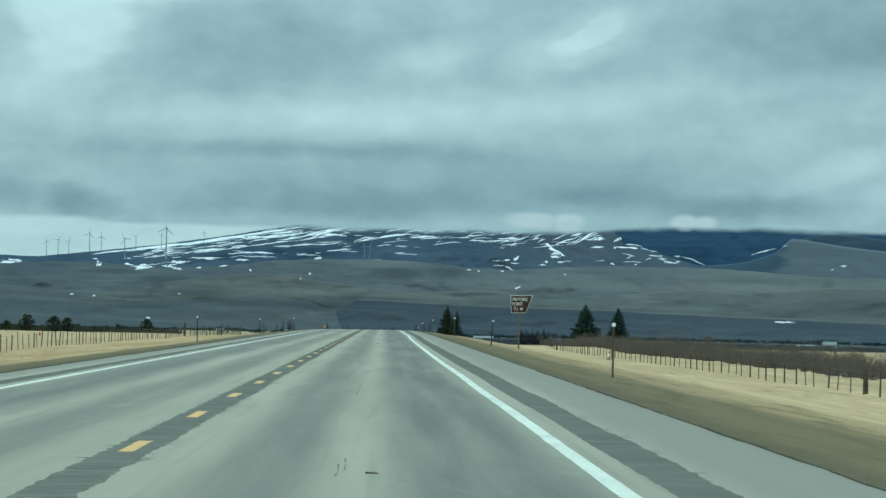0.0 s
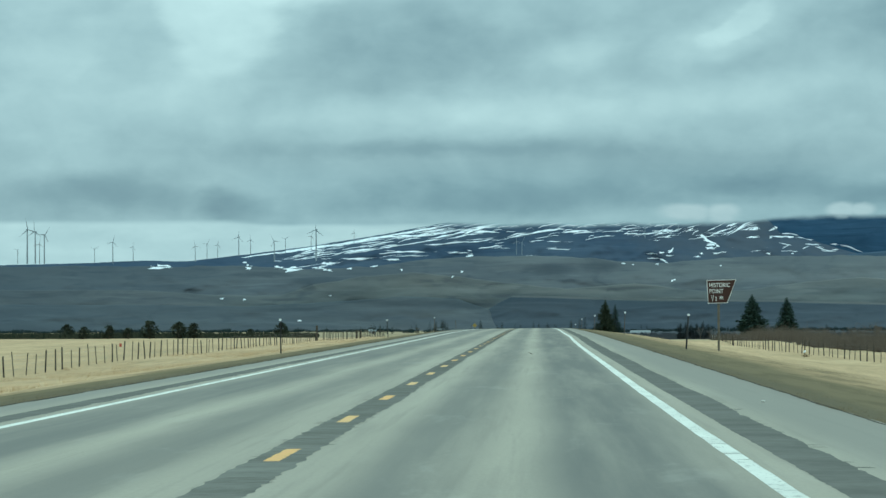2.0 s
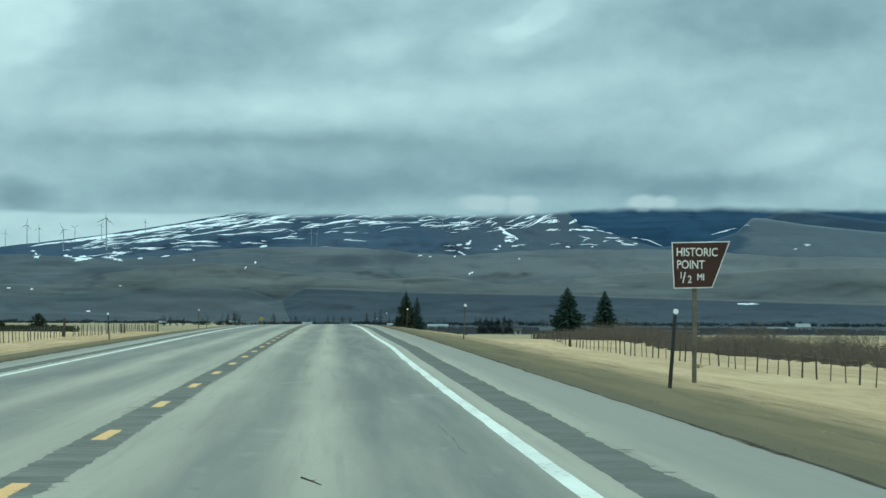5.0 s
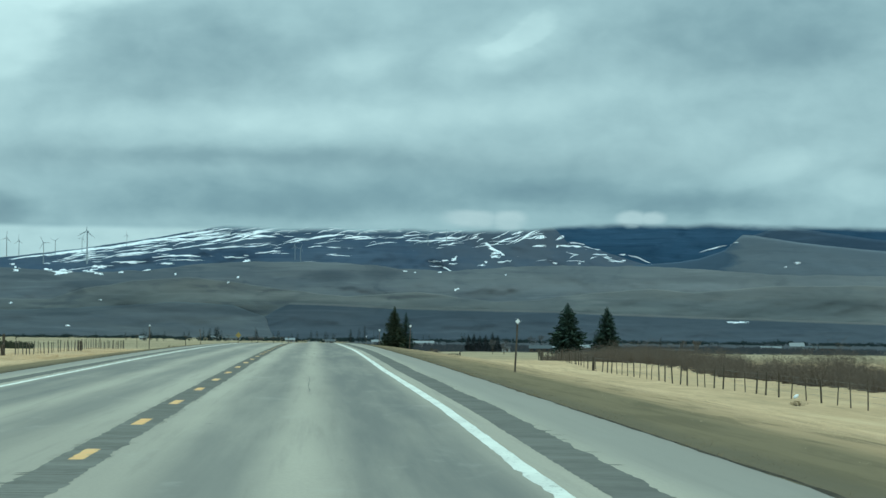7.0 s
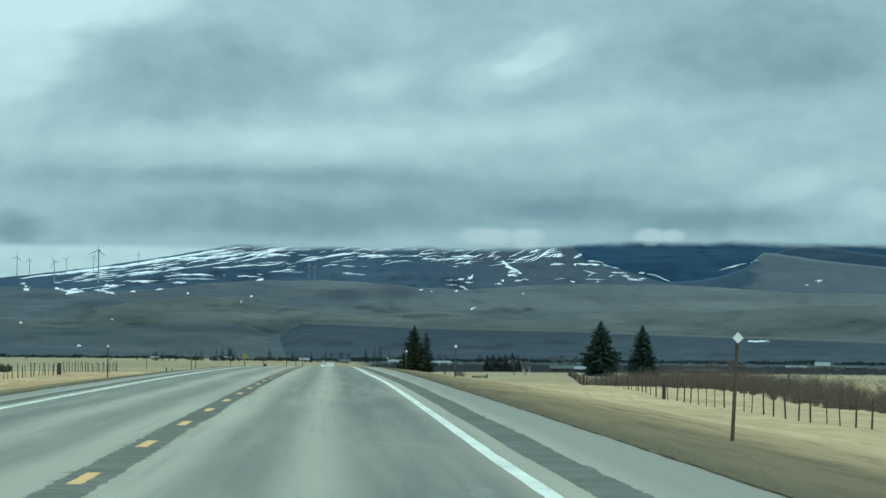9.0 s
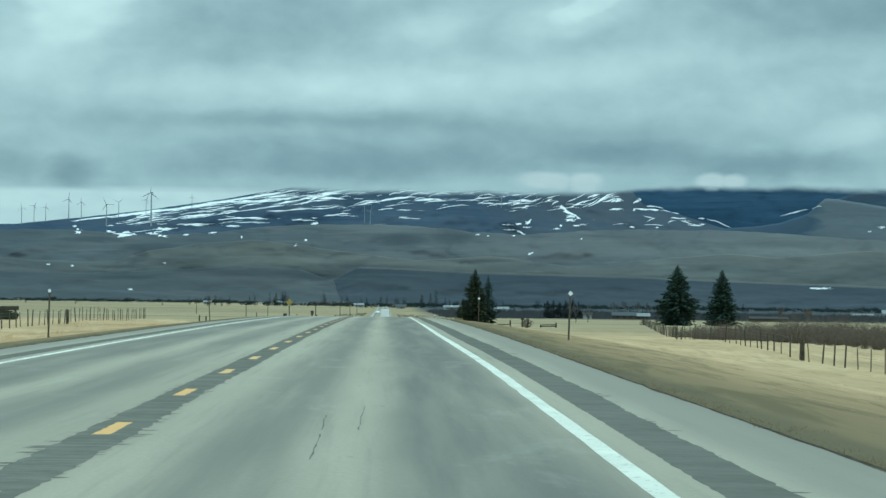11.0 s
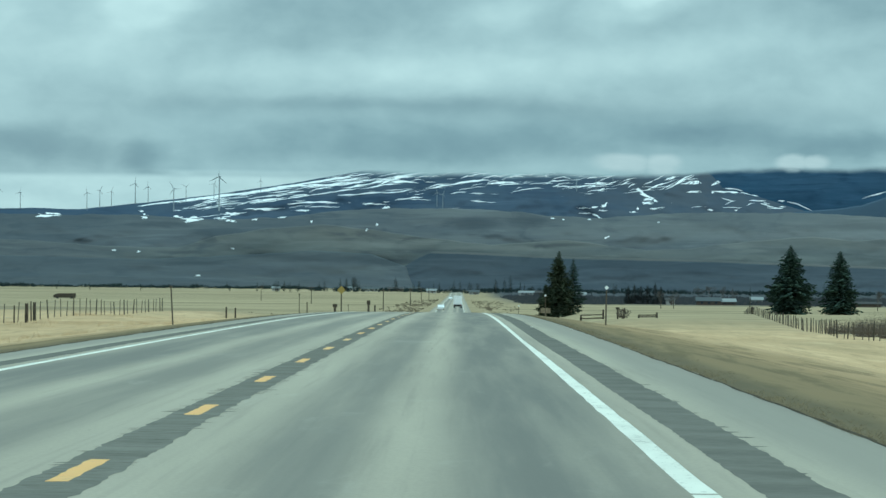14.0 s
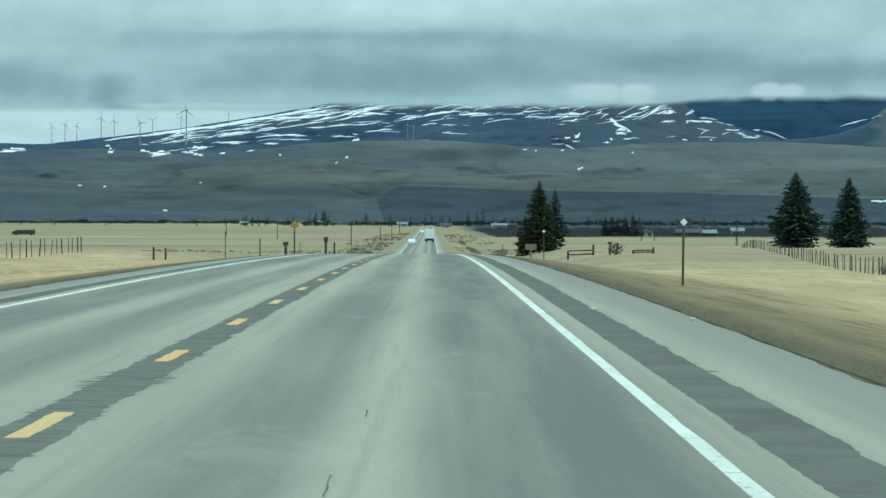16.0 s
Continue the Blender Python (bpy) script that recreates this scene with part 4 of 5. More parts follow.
def historic_sign():
    x, y = 10.04, 251.0
    z = ground_z(x, y)
    top = 3.46 - z
    t = thing("roadside_sign", (x, y, z), "brown wooden-post sign with white words HISTORIC POINT 1/2 MI", "sign")
    bm = bmesh.new()
    box(bm, -.048, .048, -.05, .05, -.3, top - .35, bevel=.010)
    part("post", bm, MAT_GREYWOOD, t, "weathered timber post")
    # left, top width, bottom left, bottom right, height
    l, h = -.52, 1.06
    shape = [(l, top - .03), (l + 1.30, top), (l + .91, top - h + .02), (l + .05, top - h)]
    bm = bmesh.new()
    slab(bm, shape, -.11, -.075)
    panel = part("panel", bm, MAT_WHITESIGN, t, "panel with a white border")
    cx, cz = l + .56, top - .5
    inner = [(cx + (a - cx) * .955, cz + (b - cz) * .948) for a, b in shape]
    bm = bmesh.new()
    slab(bm, inner, -.118, -.109)
    part("face", bm, MAT_BROWNSIGN, panel, "dark brown face")
    letters("legend", "HISTORIC", .262, l + .10, top - .335, -.121, MAT_WHITESIGN, panel, .80)
    letters("legend", "POINT", .262, l + .11, top - .61, -.121, MAT_WHITESIGN, panel, .80)
    letters("legend", "1", .21, l + .17, top - .83, -.121, MAT_WHITESIGN, panel, .80)
    letters("legend", "/", .34, l + .24, top - .925, -.121, MAT_WHITESIGN, panel, .80)
    letters("legend", "2", .23, l + .36, top - .925, -.121, MAT_WHITESIGN, panel, .80)
    letters("legend", "MI", .21, l + .56, top - .87, -.121, MAT_WHITESIGN, panel, .80)


historic_sign()


def delineator(x, y, height, lean, mat, label, round_head):
    z = ground_z(x, y)
    t = thing("delineator_post", (x, y, z), label, "marker post", "delineators along the highway")
    top = Vector((math.tan(radians(lean)) * height, 0, height))
    bm = bmesh.new()
    r = .036 if lean == 5 else .028
    rod(bm, (0, 0, -.3), top * .93, r, r * .9, 6)
    part("post", bm, mat, t)
    bm = bmesh.new()
    if round_head:
        o = [(top.x + .05 * math.sin(i / 14 * math.tau), top.z - .05 + .05 * math.cos(i / 14 * math.tau)) for i in range(14)]
    else:
        o = [(top.x, top.z + .02), (top.x + .078, top.z - .06), (top.x, top.z - .14), (top.x - .078, top.z - .06)]
    slab(bm, o, -.050, -.036)
    if label == BACK_LABEL:
        part("reflector", bm, MAT_STEEL, t, "dull back of a reflector")
    else:
        part("reflector", bm, MAT_REFLECT, t, "white reflector")


BACK_LABEL = "thin dark steel delineator with its reflector turned away"
R_LABEL, L_LABEL = "thin brown steel delineator with a white diamond reflector", "thin dark steel delineator with a round white reflector"
for x, y, top, lean, mat in ((7.8, 106, 1.45, 0, MAT_STEEL), (7.9, 231, 1.46, 5, MAT_BLACK), (7.71, 342, 1.62, 3, MAT_STEEL), (7.44, 468, 1.55, 2.0, MAT_STEEL),
                             (7.5, 591, 1.52, 1, MAT_STEEL), (7.8, 713, 1.5, 0, MAT_STEEL), (7.8, 835, 1.5, 0, MAT_STEEL)):
    z0 = ground_z(x, y)
    delineator(x, y, max(1.2, top + (road_z(y) - .30 - z0)), lean, mat, R_LABEL, y < 240)
for x, y, top, lean, mat in ((-7.9, 105, 1.4, 0, MAT_BLACK), (-7.65, 225, 1.38, -1, MAT_BLACK), (-7.8, 346, 1.2, -4, MAT_BLACK), (-7.75, 470, 1.46, 1, MAT_STEEL),
                             (-7.95, 591, 1.42, -4, MAT_STEEL), (-8.0, 713, 1.45, 0, MAT_STEEL), (-8.0, 835, 1.45, 0, MAT_STEEL)):
    z0 = ground_z(x, y)
    delineator(x, y, max(1.2, top + (road_z(y) - .34 - z0)), lean, mat, BACK_LABEL if y > 500 else L_LABEL, True)


def diamond_sign():
    x, y = -10.0, 884.0
    z = ground_z(x, y)
    t = thing("warning_sign", (x, y, z), "yellow warning sign on a steel post by the road", "sign")
    h = 2.4 - z
    bm = bmesh.new()
    box(bm, -.06, .06, -.05, .05, -.3, h - .1)
    part("post", bm, MAT_DARKWOOD, t)
    bm = bmesh.new()
    slab(bm, [(0, h - .02), (.45, h - .45), (0, h - .88), (-.45, h - .45)], -.09, -.055)
    part("panel", bm, MAT_YELLOWSIGN, t, "yellow diamond panel")


diamond_sign()


def plain_post(x, y, height, radius, mat, label, name="wooden_post", head=None):
    z = ground_z(x, y)
    t = thing(name, (x, y, z), label, "post")
    bm = bmesh.new()
    rod(bm, (0, 0, -.3), (0, 0, height), radius, radius * .9, 8)
    part("post", bm, mat, t)
    if head:
        bm = bmesh.new()
        box(bm, -head[0], head[0], -.05, -.02, height - 2 * head[1], height, bevel=.008)
        part("plate", bm, mat, t, "weathered plate")
    return t


plain_post(57.1, 795, 1.8, .10, MAT_BLACK, "dark wooden post standing in the meadow")
plain_post(-9.9, 858, 1.9, .12, MAT_DARKWOOD, "short dark post on the verge beyond the crest", head=(.22, .16))
plain_post(-6.9, 872, 2.1, .11, MAT_DARKWOOD, "dark stump-like post beside the far lane", head=(.18, .22))
plain_post(-6.9, 905, 2.0, .09, MAT_DARKWOOD, "short post beside the far lane")
plain_post(-18.6, 822, 1.0, .08, MAT_DARKWOOD, "short dark gate post in the grass")
plain_post(-18.2, 830, .95, .08, MAT_DARKWOOD, "short dark gate post in the grass")
plain_post(-17.3, 990, 2.6, .10, MAT_WOOD, "tall thin post by the far field")
plain_post(11.9, 915, 2.4, .09, MAT_WOOD, "wooden post with a grey plate near the spruces", head=(.55, .28))
plain_post(23.1, 1000, 1.5, .12, MAT_DARKWOOD, "old mailbox post in the grass", head=(.25, .15))
plain_post(24.0, 1001, 1.4, .10, MAT_DARKWOOD, "leaning dark post in the grass")


def rail_gate(x, y, width, height, turn, label):
    z = ground_z(x, y)
    t = thing("rail_gate", (x, y, z), label, "fence", turn=turn)
    for s, hh in ((-1, height * .8), (1, height * 1.6)):
        bm = bmesh.new()
        rod(bm, (s * width / 2, 0, -.3), (s * width / 2, 0, hh), .13, .12, 8)
        part("post", bm, MAT_DARKWOOD, t)
    for f in (.32, .78):
        bm = bmesh.new()
        rod(bm, (-width / 2, -.05, height * f), (width / 2, -.05, height * (f + .10)), .075, .075, 8)
        part("rail", bm, MAT_DARKWOOD, t)


rail_gate(20.05, 1010, 3.0, .95, 0, "dark timber brace of two rails between posts")
rail_gate(27.4, 1008, 2.4, .5, 0, "low timber brace at the meadow's edge")
rail_gate(-25.6, 598, 2.2, 1.2, 90, "dark timber corner brace of the fence")


# ---- wire fences ----
def along(line, step):
    out, rest = [], 0.0
    for (x0, y0), (x1, y1) in zip(line, line[1:]):
        L = math.hypot(x1 - x0, y1 - y0)
        s = rest
        while s < L:
            out.append((x0 + (x1 - x0) * s / L, y0 + (y1 - y0) * s / L))
            s += step
        rest = s - L
    return out


def post_mesh(name, r, h, n, mat):
    bm = bmesh.new()
    rod(bm, (0, 0, -.3), (0, 0, h), r, r * .88, n)
    me = bpy.data.meshes.new(name)
    bm.to_mesh(me)
    bm.free()
    me.materials.append(mat)
    return me


MAT_FENCEPOST = plain("grey_fence_post", (.085, .073, .058), .9, vary=.35)
WOOD_POST, STEEL_POST, CORNER = post_mesh("post", .050, 1.22, 7, MAT_FENCEPOST), post_mesh("post", .034, 1.22, 5, MAT_STEEL), post_mesh("post", .12, 1.2, 9, MAT_DARKWOOD)
MAT_WIRE = plain("fence_wire", (.16, .15, .14), .6, .6)


def fence(line, step, label, corners=(), seed=2):
    rnd = random.Random(seed)
    t = thing("wire_fence", (0, 0, 0), label, "fence")
    pts = along(line, step)
    for i, (x, y) in enumerate(pts):
        p = new("post", WOOD_POST if i % 4 == 0 or rnd.random() < .35 else STEEL_POST)
        p.parent = t
        p.matrix_world = pose(x + rnd.uniform(-.1, .1), y, ground_z(x, y), rnd.uniform(-3, 3), rnd.uniform(-5, 5), rnd.uniform(0, 90)) @ Matrix.Diagonal((1, 1, rnd.uniform(.88, 1.08), 1))
    for x, y in corners:
        p = new("post", CORNER)
        p.parent = t
        p.matrix_world = pose(x, y, ground_z(x, y))
        p["label"] = "thick dark corner post"
    for h in (.35, .62, .88, 1.1):
        bm = bmesh.new()
        prev = None
        for x, y in pts[::2]:
            z = ground_z(x, y) + h
            cur = [bm.verts.new((x + a, y, z + b)) for a, b in ((-.004, 0), (.004, 0), (0, .007))]
            if prev:
                for k in range(3):
                    bm.faces.new((prev[k], prev[(k + 1) % 3], cur[(k + 1) % 3], cur[k]))
            prev = cur
        part("wire", bm, MAT_WIRE, t)


fence([(26, -10), (26, 600), (29.5, 745), (34, 822), (48, 1100), (53, 1200)], 6.0, "wire fence on thin dark posts along the brush", [(26, 588.5), (26.3, 214), (49.2, 1124)], 3)
fence([(-25.8, 60), (-25.8, 596)], 4.7, "wire fence on thin dark posts across the dry meadow", [], 4)
fence([(-25.5, 612), (-25.0, 700), (-25.7, 722), (-26, 850)], 4.9, "wire fence on thin dark posts over the rise", [(-24.4, 702), (-25.7, 720)], 5)


# ---- plants ----
MAT_BARK = plain("grey_brown_bark", (.10, .08, .06), .95, vary=.35, scale=3, grain=20)
MAT_NEEDLE = blades_material("spruce_needles", (.023, .042, .037), (.054, .088, .064))
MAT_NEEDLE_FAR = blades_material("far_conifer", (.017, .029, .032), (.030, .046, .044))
MAT_TWIG = blades_material("willow_twigs", (.088, .072, .058), (.175, .143, .114))
MAT_DRYBLADE = turf_blades_material()
MAT_SHRUB = blades_material("dark_juniper", (.020, .030, .022), (.055, .060, .040))


def spruce_mesh(h, r, tiers, per, seed, skirt=.05):
    """Trunk and crown: tiers of drooping boughs, each a spray of small needle fans with gaps between."""
    rnd = random.Random(seed)
    vs, fs = [], []
    for k in range(tiers):
        f = k / (tiers - 1)
        z = h * (skirt + (1 - skirt) * f ** .92)
        reach = r * (1 - f) ** .8 * rnd.uniform(.84, 1.1) * (1 + .22 * noise.noise((f * 7, seed, 3))) + .10
        if f < .25:
            reach *= .72 + 1.1 * f
        for b in range(max(4, int(per * (1 - .6 * f)))):
            a = rnd.uniform(0, math.tau)
            L = reach * (rnd.uniform(.55, 1.0) if rnd.random() < .75 else rnd.uniform(.9, 1.2))
            L *= 1 + .45 * noise.noise((math.cos(a) * 1.3, math.sin(a) * 1.3 + seed, f * 6))
            d = Vector((math.cos(a), math.sin(a), 0))
            s = Vector((-d.y, d.x, 0))
            droop = rnd.uniform(.10, .34) * (1 - .9 * f) - .22 * f
            for j in range(5):
                q = (j + .6) / 5
                c = d * (L * q) + Vector((0, 0, z - droop * L * q + .10 * L * q * q))
                wd, ln = L * .15 * (1.15 - q * .65) + .04, L * .20 + .06
                tip = c + d * ln + Vector((0, 0, -ln * rnd.uniform(.0, .5)))
                drop = Vector((0, 0, -rnd.uniform(.10, .34) * (.35 + L * .25)))
                i = len(vs)
                vs += [c - s * wd, c + s * wd, tip, c + drop + d * ln * .3]
                fs += [(i, i + 1, i + 2), (i, i + 2, i + 3), (i + 1, i + 3, i + 2)]
    return vs, fs


def spruce(name, at, h, r, label, tiers=34, per=20, seed=1, lean=0.0, mat=None, group="spruces by the road"):
    t = thing(name, at, label, "tree", group)
    bm = bmesh.new()
    rod(bm, (0, 0, -.4), (lean * h, 0, h * .97), h * .016 + .03, .02, 8)
    part("trunk", bm, MAT_BARK, t)
    vs, fs = spruce_mesh(h, r, tiers, per, seed)
    vs = [(v.x + lean * v.z, v.y, v.z) for v in vs]
    mesh("crown", vs, fs, mat or MAT_NEEDLE, t)
    return t


def stand(x, y):
    return (x, y, ground_z(x, y))


spruce("spruce_tree", stand(54.8, 1117), 10.95, 3.9, "tall dark green spruce with drooping boughs", 46, 46, 1)
spruce("spruce_tree", stand(64.5, 1138), 10.5, 3.3, "dark green spruce with a ragged narrow top", 42, 40, 2)
MAT_OLIVE = blades_material("olive_spruce_needles", (.029, .044, .030), (.072, .086, .052))
spruce("spruce_tree", stand(20.1, 1205), 11.9, 3.2, "tall thick olive-green spruce beside the highway", 46, 58, 3, mat=MAT_OLIVE)
spruce("spruce_tree", stand(22.8, 1209), 10.3, 2.1, "narrow dark spruce with thin boughs", 36, 32, 5)
spruce("spruce_tree", stand(17.8, 1206), 6.4, 1.9, "short bushy dark spruce beside the highway", 28, 34, 6, mat=MAT_OLIVE)

# the willow brush behind the fence: twigs past counting
rnd = random.Random(12)
vs, fs = [], []
y = -5.0
while y < 780:
    y += rnd.uniform(.4, 1.15)
    cx = float(np.interp(y, [0, 600, 740, 788], [36.3, 36.3, 34.8, 33.6])) + rnd.uniform(-2.6, 2.6)
    if noise.noise((cx * .08, y * .05, 3)) < -.42:
        continue
    h = (1.9 + 1.3 * noise.noise((0, y * .035, 8)) + .9 * noise.noise((cx * .2, y * .11, 4))) * rnd.uniform(.8, 1.25) * float(np.interp(y, [680, 770], [1, .7]))
    h = max(.6, h)
    r = .35 + h * rnd.uniform(.45, .75)
    base = Vector((cx, y, ground_z(cx, y) - .05))
    # each bush: stems that fan out of one foot into a dome of fine twigs
    for j in range(64):
        a, sp = rnd.uniform(0, math.tau), rnd.random() ** .6
        p0 = base + Vector((rnd.uniform(-.25, .25), rnd.uniform(-.25, .25), 0))
        p1 = base + Vector((math.cos(a) * sp * r, math.sin(a) * sp * r, h * math.sqrt(max(.05, 1 - (sp * .85) ** 2)) * rnd.uniform(.3, 1.05)))
        wd = rnd.uniform(.006, .016)
        i = len(vs)
        vs += [p0 + Vector((wd, 0, 0)), p0 - Vector((wd, 0, 0)), p1]
        fs.append((i, i + 1, i + 2))
        for _ in range(4):
            pm = p0.lerp(p1, rnd.uniform(.35, .95))
            q = pm + Vector((rnd.uniform(-.35, .35), rnd.uniform(-.3, .3), rnd.uniform(-.05, .35))) * (.5 + .3 * h)
            i = len(vs)
            vs += [pm + Vector((0, 0, -wd * .8)), pm + Vector((wd * .6, 0, wd * .8)), q]
            fs.append((i, i + 1, i + 2))
tagged(mesh("willow_brush", vs, fs, MAT_TWIG), "leafless reddish-brown willow brush growing behind the fence", "brush", kind="stuff")

# dry grass on the verges, past counting
rnd = random.Random(14)
vs, fs = [], []
for i in range(52000):
    y = 25 + 800 * rnd.random() ** 1.15
    s = rnd.choice((-1, 1))
    x = s * (7.2 + 32 * rnd.random() ** 1.3)
    hh = rnd.uniform(.03, .08) * (1 + .5 * noise.noise((x * .2, y * .06, 1))) * (.4 if abs(x) < 9.5 else 1)
    p = Vector((x, y, ground_z(x, y) - .03))
    for j in range(6):
        wd = rnd.uniform(.003, .008)
        q = p + Vector((rnd.uniform(-.12, .12), rnd.uniform(-.12, .12), 0))
        k = len(vs)
        vs += [q + Vector((wd, 0, 0)), q - Vector((wd, 0, 0)), q + Vector((rnd.uniform(-.14, .14), rnd.uniform(.10, .45), hh))]
        fs.append((k, k + 1, k + 2))
tagged(mesh("grass_tufts", vs, fs, MAT_DRYBLADE), "tufts of dry straw-coloured grass on the verge", "grass", kind="stuff")


# taller bleached stalks in drifts before the west fence
rnd = random.Random(23)
vs, fs = [], []
for i in range(11000):
    y = 60 + 720 * rnd.random() ** 1.1
    x = -rnd.uniform(11.5, 27)
    drift = noise.noise((x * .12, y * .035, 7)) + .5 * noise.noise((x * .5, y * .15, 2))
    if drift < .02:
        continue
    p = Vector((x, y, ground_z(x, y) - .03))
    hh = rnd.uniform(.10, .26) * (.7 + drift)
    for j in range(6):
        wd = rnd.uniform(.004, .010)
        q = p + Vector((rnd.uniform(-.22, .22), rnd.uniform(-.3, .3), 0))
        k = len(vs)
        vs += [q + Vector((wd, 0, 0)), q - Vector((wd, 0, 0)), q + Vector((rnd.uniform(-.12, .12), rnd.uniform(-.1, .15), hh * rnd.uniform(.6, 1.2)))]
        fs.append((k, k + 1, k + 2))
tagged(mesh("tall_grass", vs, fs, MAT_DRYBLADE), "drifts of tall bleached grass stalks before the fence", "grass", kind="stuff")

# the ragged fringe of dead weeds that hangs over the pavement's edge
rnd = random.Random(19)
vs, fs = [], []
for i in range(22000):
    y = 20 + 800 * rnd.random() ** 1.1
    s = 1 if rnd.random() < .6 else -1
    edge = float(np.interp(y, *PAVED)) if s > 0 else 5.3
    if noise.noise((s * 3, y * .12, 4)) + rnd.uniform(-.4, .4) < -.05:
        continue
    x = s * (edge + .04 + .6 * rnd.random() ** 2)
    z = max(ground_z(x, y), road_z(y) - .12)
    hh = rnd.uniform(.012, .045) * (1 + .8 * noise.noise((s, y * .3, 2)))
    for j in range(6):
        k, w = len(vs), rnd.uniform(.003, .007)
        q = Vector((x + rnd.uniform(-.1, .1), y + rnd.uniform(-.2, .2), z - .02))
        vs += [q + Vector((w, 0, 0)), q - Vector((w, 0, 0)), q + Vector((rnd.uniform(-.08, .08), rnd.uniform(.05, .25), hh))]
        fs.append((k, k + 1, k + 2))
tagged(mesh("edge_weeds", vs, fs, blades_material("dead_edge_weeds", (.10, .078, .046), (.19, .145, .085))), "ragged brown weeds along the edge of the pavement", "grass", kind="stuff")


def shrub(name, at, h, r, label, mat, seed, leaves=260, group=""):
    """A low bush: a short forked stem and a ragged crown of small leaf clumps."""
    rnd = random.Random(seed)
    t = thing(name, at, label, "bush", group)
    bm = bmesh.new()
    for k in range(4):
        a = k * 1.6 + rnd.uniform(0, 1)
        rod(bm, (0, 0, -.2), (math.cos(a) * r * .4, math.sin(a) * r * .4, h * .6), .05 + h * .012, .02, 5)
    part("stem", bm, MAT_BARK, t)
    vs, fs = [], []
    for k in range(leaves):
        a, q = rnd.uniform(0, math.tau), rnd.random() ** .5
        f = rnd.random()
        rr = r * q * math.sin(math.pi * (.15 + .8 * f)) ** .7 * (1 + .35 * math.sin(3 * a + seed))
        c = Vector((math.cos(a) * rr, math.sin(a) * rr, h * (.08 + .9 * f)))
        i, sz = len(vs), .10 * h * rnd.uniform(.6, 1.3)
        vs += [c + Vector((rnd.uniform(-sz, sz), rnd.uniform(-sz, sz), rnd.uniform(-sz, sz))) for _ in range(4)]
        fs += [(i, i + 1, i + 2), (i, i + 2, i + 3), (i, i + 1, i + 3)]
    mesh("crown", vs, fs, mat, t)
    return t


rnd = random.Random(15)
for x, y, h in ((-54.8, 742, 2.6), (-52.8, 745, 2.4), (-59.8, 745, 2.9), (-42, 800, 2.6), (-67.8, 760, 2.2), (-75.8, 770, 2.4), (-71.8, 758, 2.0), (-46.8, 790, 1.6), (-63.8, 750, 1.8)):
    shrub("juniper_bush", stand(x, y), h, h * .48, "dark evergreen bush in the dry meadow", MAT_SHRUB, int(-x), 300, "dark bushes in the meadow")
# low dark scrub round them
vs, fs = [], []
for i in range(5200):
    x, y = rnd.uniform(-125, -34), rnd.uniform(760, 860)
    x -= (y - 760) * .1
    p = Vector((x, y, ground_z(x, y)))
    hh = rnd.uniform(.3, 1.15)
    for j in range(4):
        k = len(vs)
        o = Vector((rnd.uniform(-.5, .5), rnd.uniform(-.4, .4), 0))
        vs += [p + o, p + o + Vector((rnd.uniform(.1, .3), 0, hh * .5)), p + o + Vector((rnd.uniform(-.2, .2), 0, hh))]
        fs.append((k, k + 1, k + 2))
tagged(mesh("scrub", vs, fs, MAT_SHRUB), "low dark scrub at the far edge of the meadow", "brush", kind="stuff")

# far conifers about the ranches and at the foot of the hills
far_vs, far_fs = spruce_mesh(8.0, 1.7, 14, 14, 44)
far_spruce = thing("conifer_tree", (0, 0, 0), "small dark conifer on the far plain", "tree", "trees on the far plain")
bm = bmesh.new()
rod(bm, (0, 0, -.4), (0, 0, 7.6), .16, .03, 6)
part("trunk", bm, MAT_BARK, far_spruce)
mesh("crown", far_vs, far_fs, MAT_NEEDLE_FAR, far_spruce)
rnd = random.Random(17)
FAR_TREES = [(-201, 13, 4), (-190, 15, 3), (-180, 16, 4), (-345, 9, 2), (-320, 14, 3), (-300, 17, 3), (-280, 11, 2), (-110, 17, 2), (-72, 15, 3), (-40, 13, 2), (-2, 16, 2), (25, 15, 2), (32, 17, 2), (68, 22, 2), (85, 20, 2),
             (-460, 7, 2), (-400, 8, 2), (110, 10, 2), (130, 8, 2), (205, 8, 2), (-240, 10, 2), (270, 11, 3), (360, 10, 2), (560, 9, 2), (640, 8, 2), (-560, 6, 2), (-640, 6, 2), (-700, 7, 2), (730, 8, 2), (790, 8, 2)]
first = True
for u, px, count in FAR_TREES:
    for j in range(count):
        y = rnd.uniform(3800, 4250)
        x = CAM_X + (u + rnd.uniform(-7, 7)) * (y - 391) / 7580
        s = (px + 6) * rnd.uniform(.7, 1.2) * (y - 391) / 7580 / 8.0
        m = pose(x, y, ground_z(x, y), 0, 0, rnd.uniform(0, 360)) @ Matrix.Diagonal((s * rnd.uniform(.8, 1.5), s, s, 1))
        if first:
            far_spruce.matrix_world, first = m, False
        else:
            copy_thing(far_spruce, pose(x, y, ground_z(x, y), 0, 0, rnd.uniform(0, 360)) @ Matrix.Diagonal((s / max(far_spruce.scale[0], 1e-6), s / max(far_spruce.scale[1], 1e-6), s / max(far_spruce.scale[2], 1e-6), 1)))
# needle colours lightened and greyed by distance haze
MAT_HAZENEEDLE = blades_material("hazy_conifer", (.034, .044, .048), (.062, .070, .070))
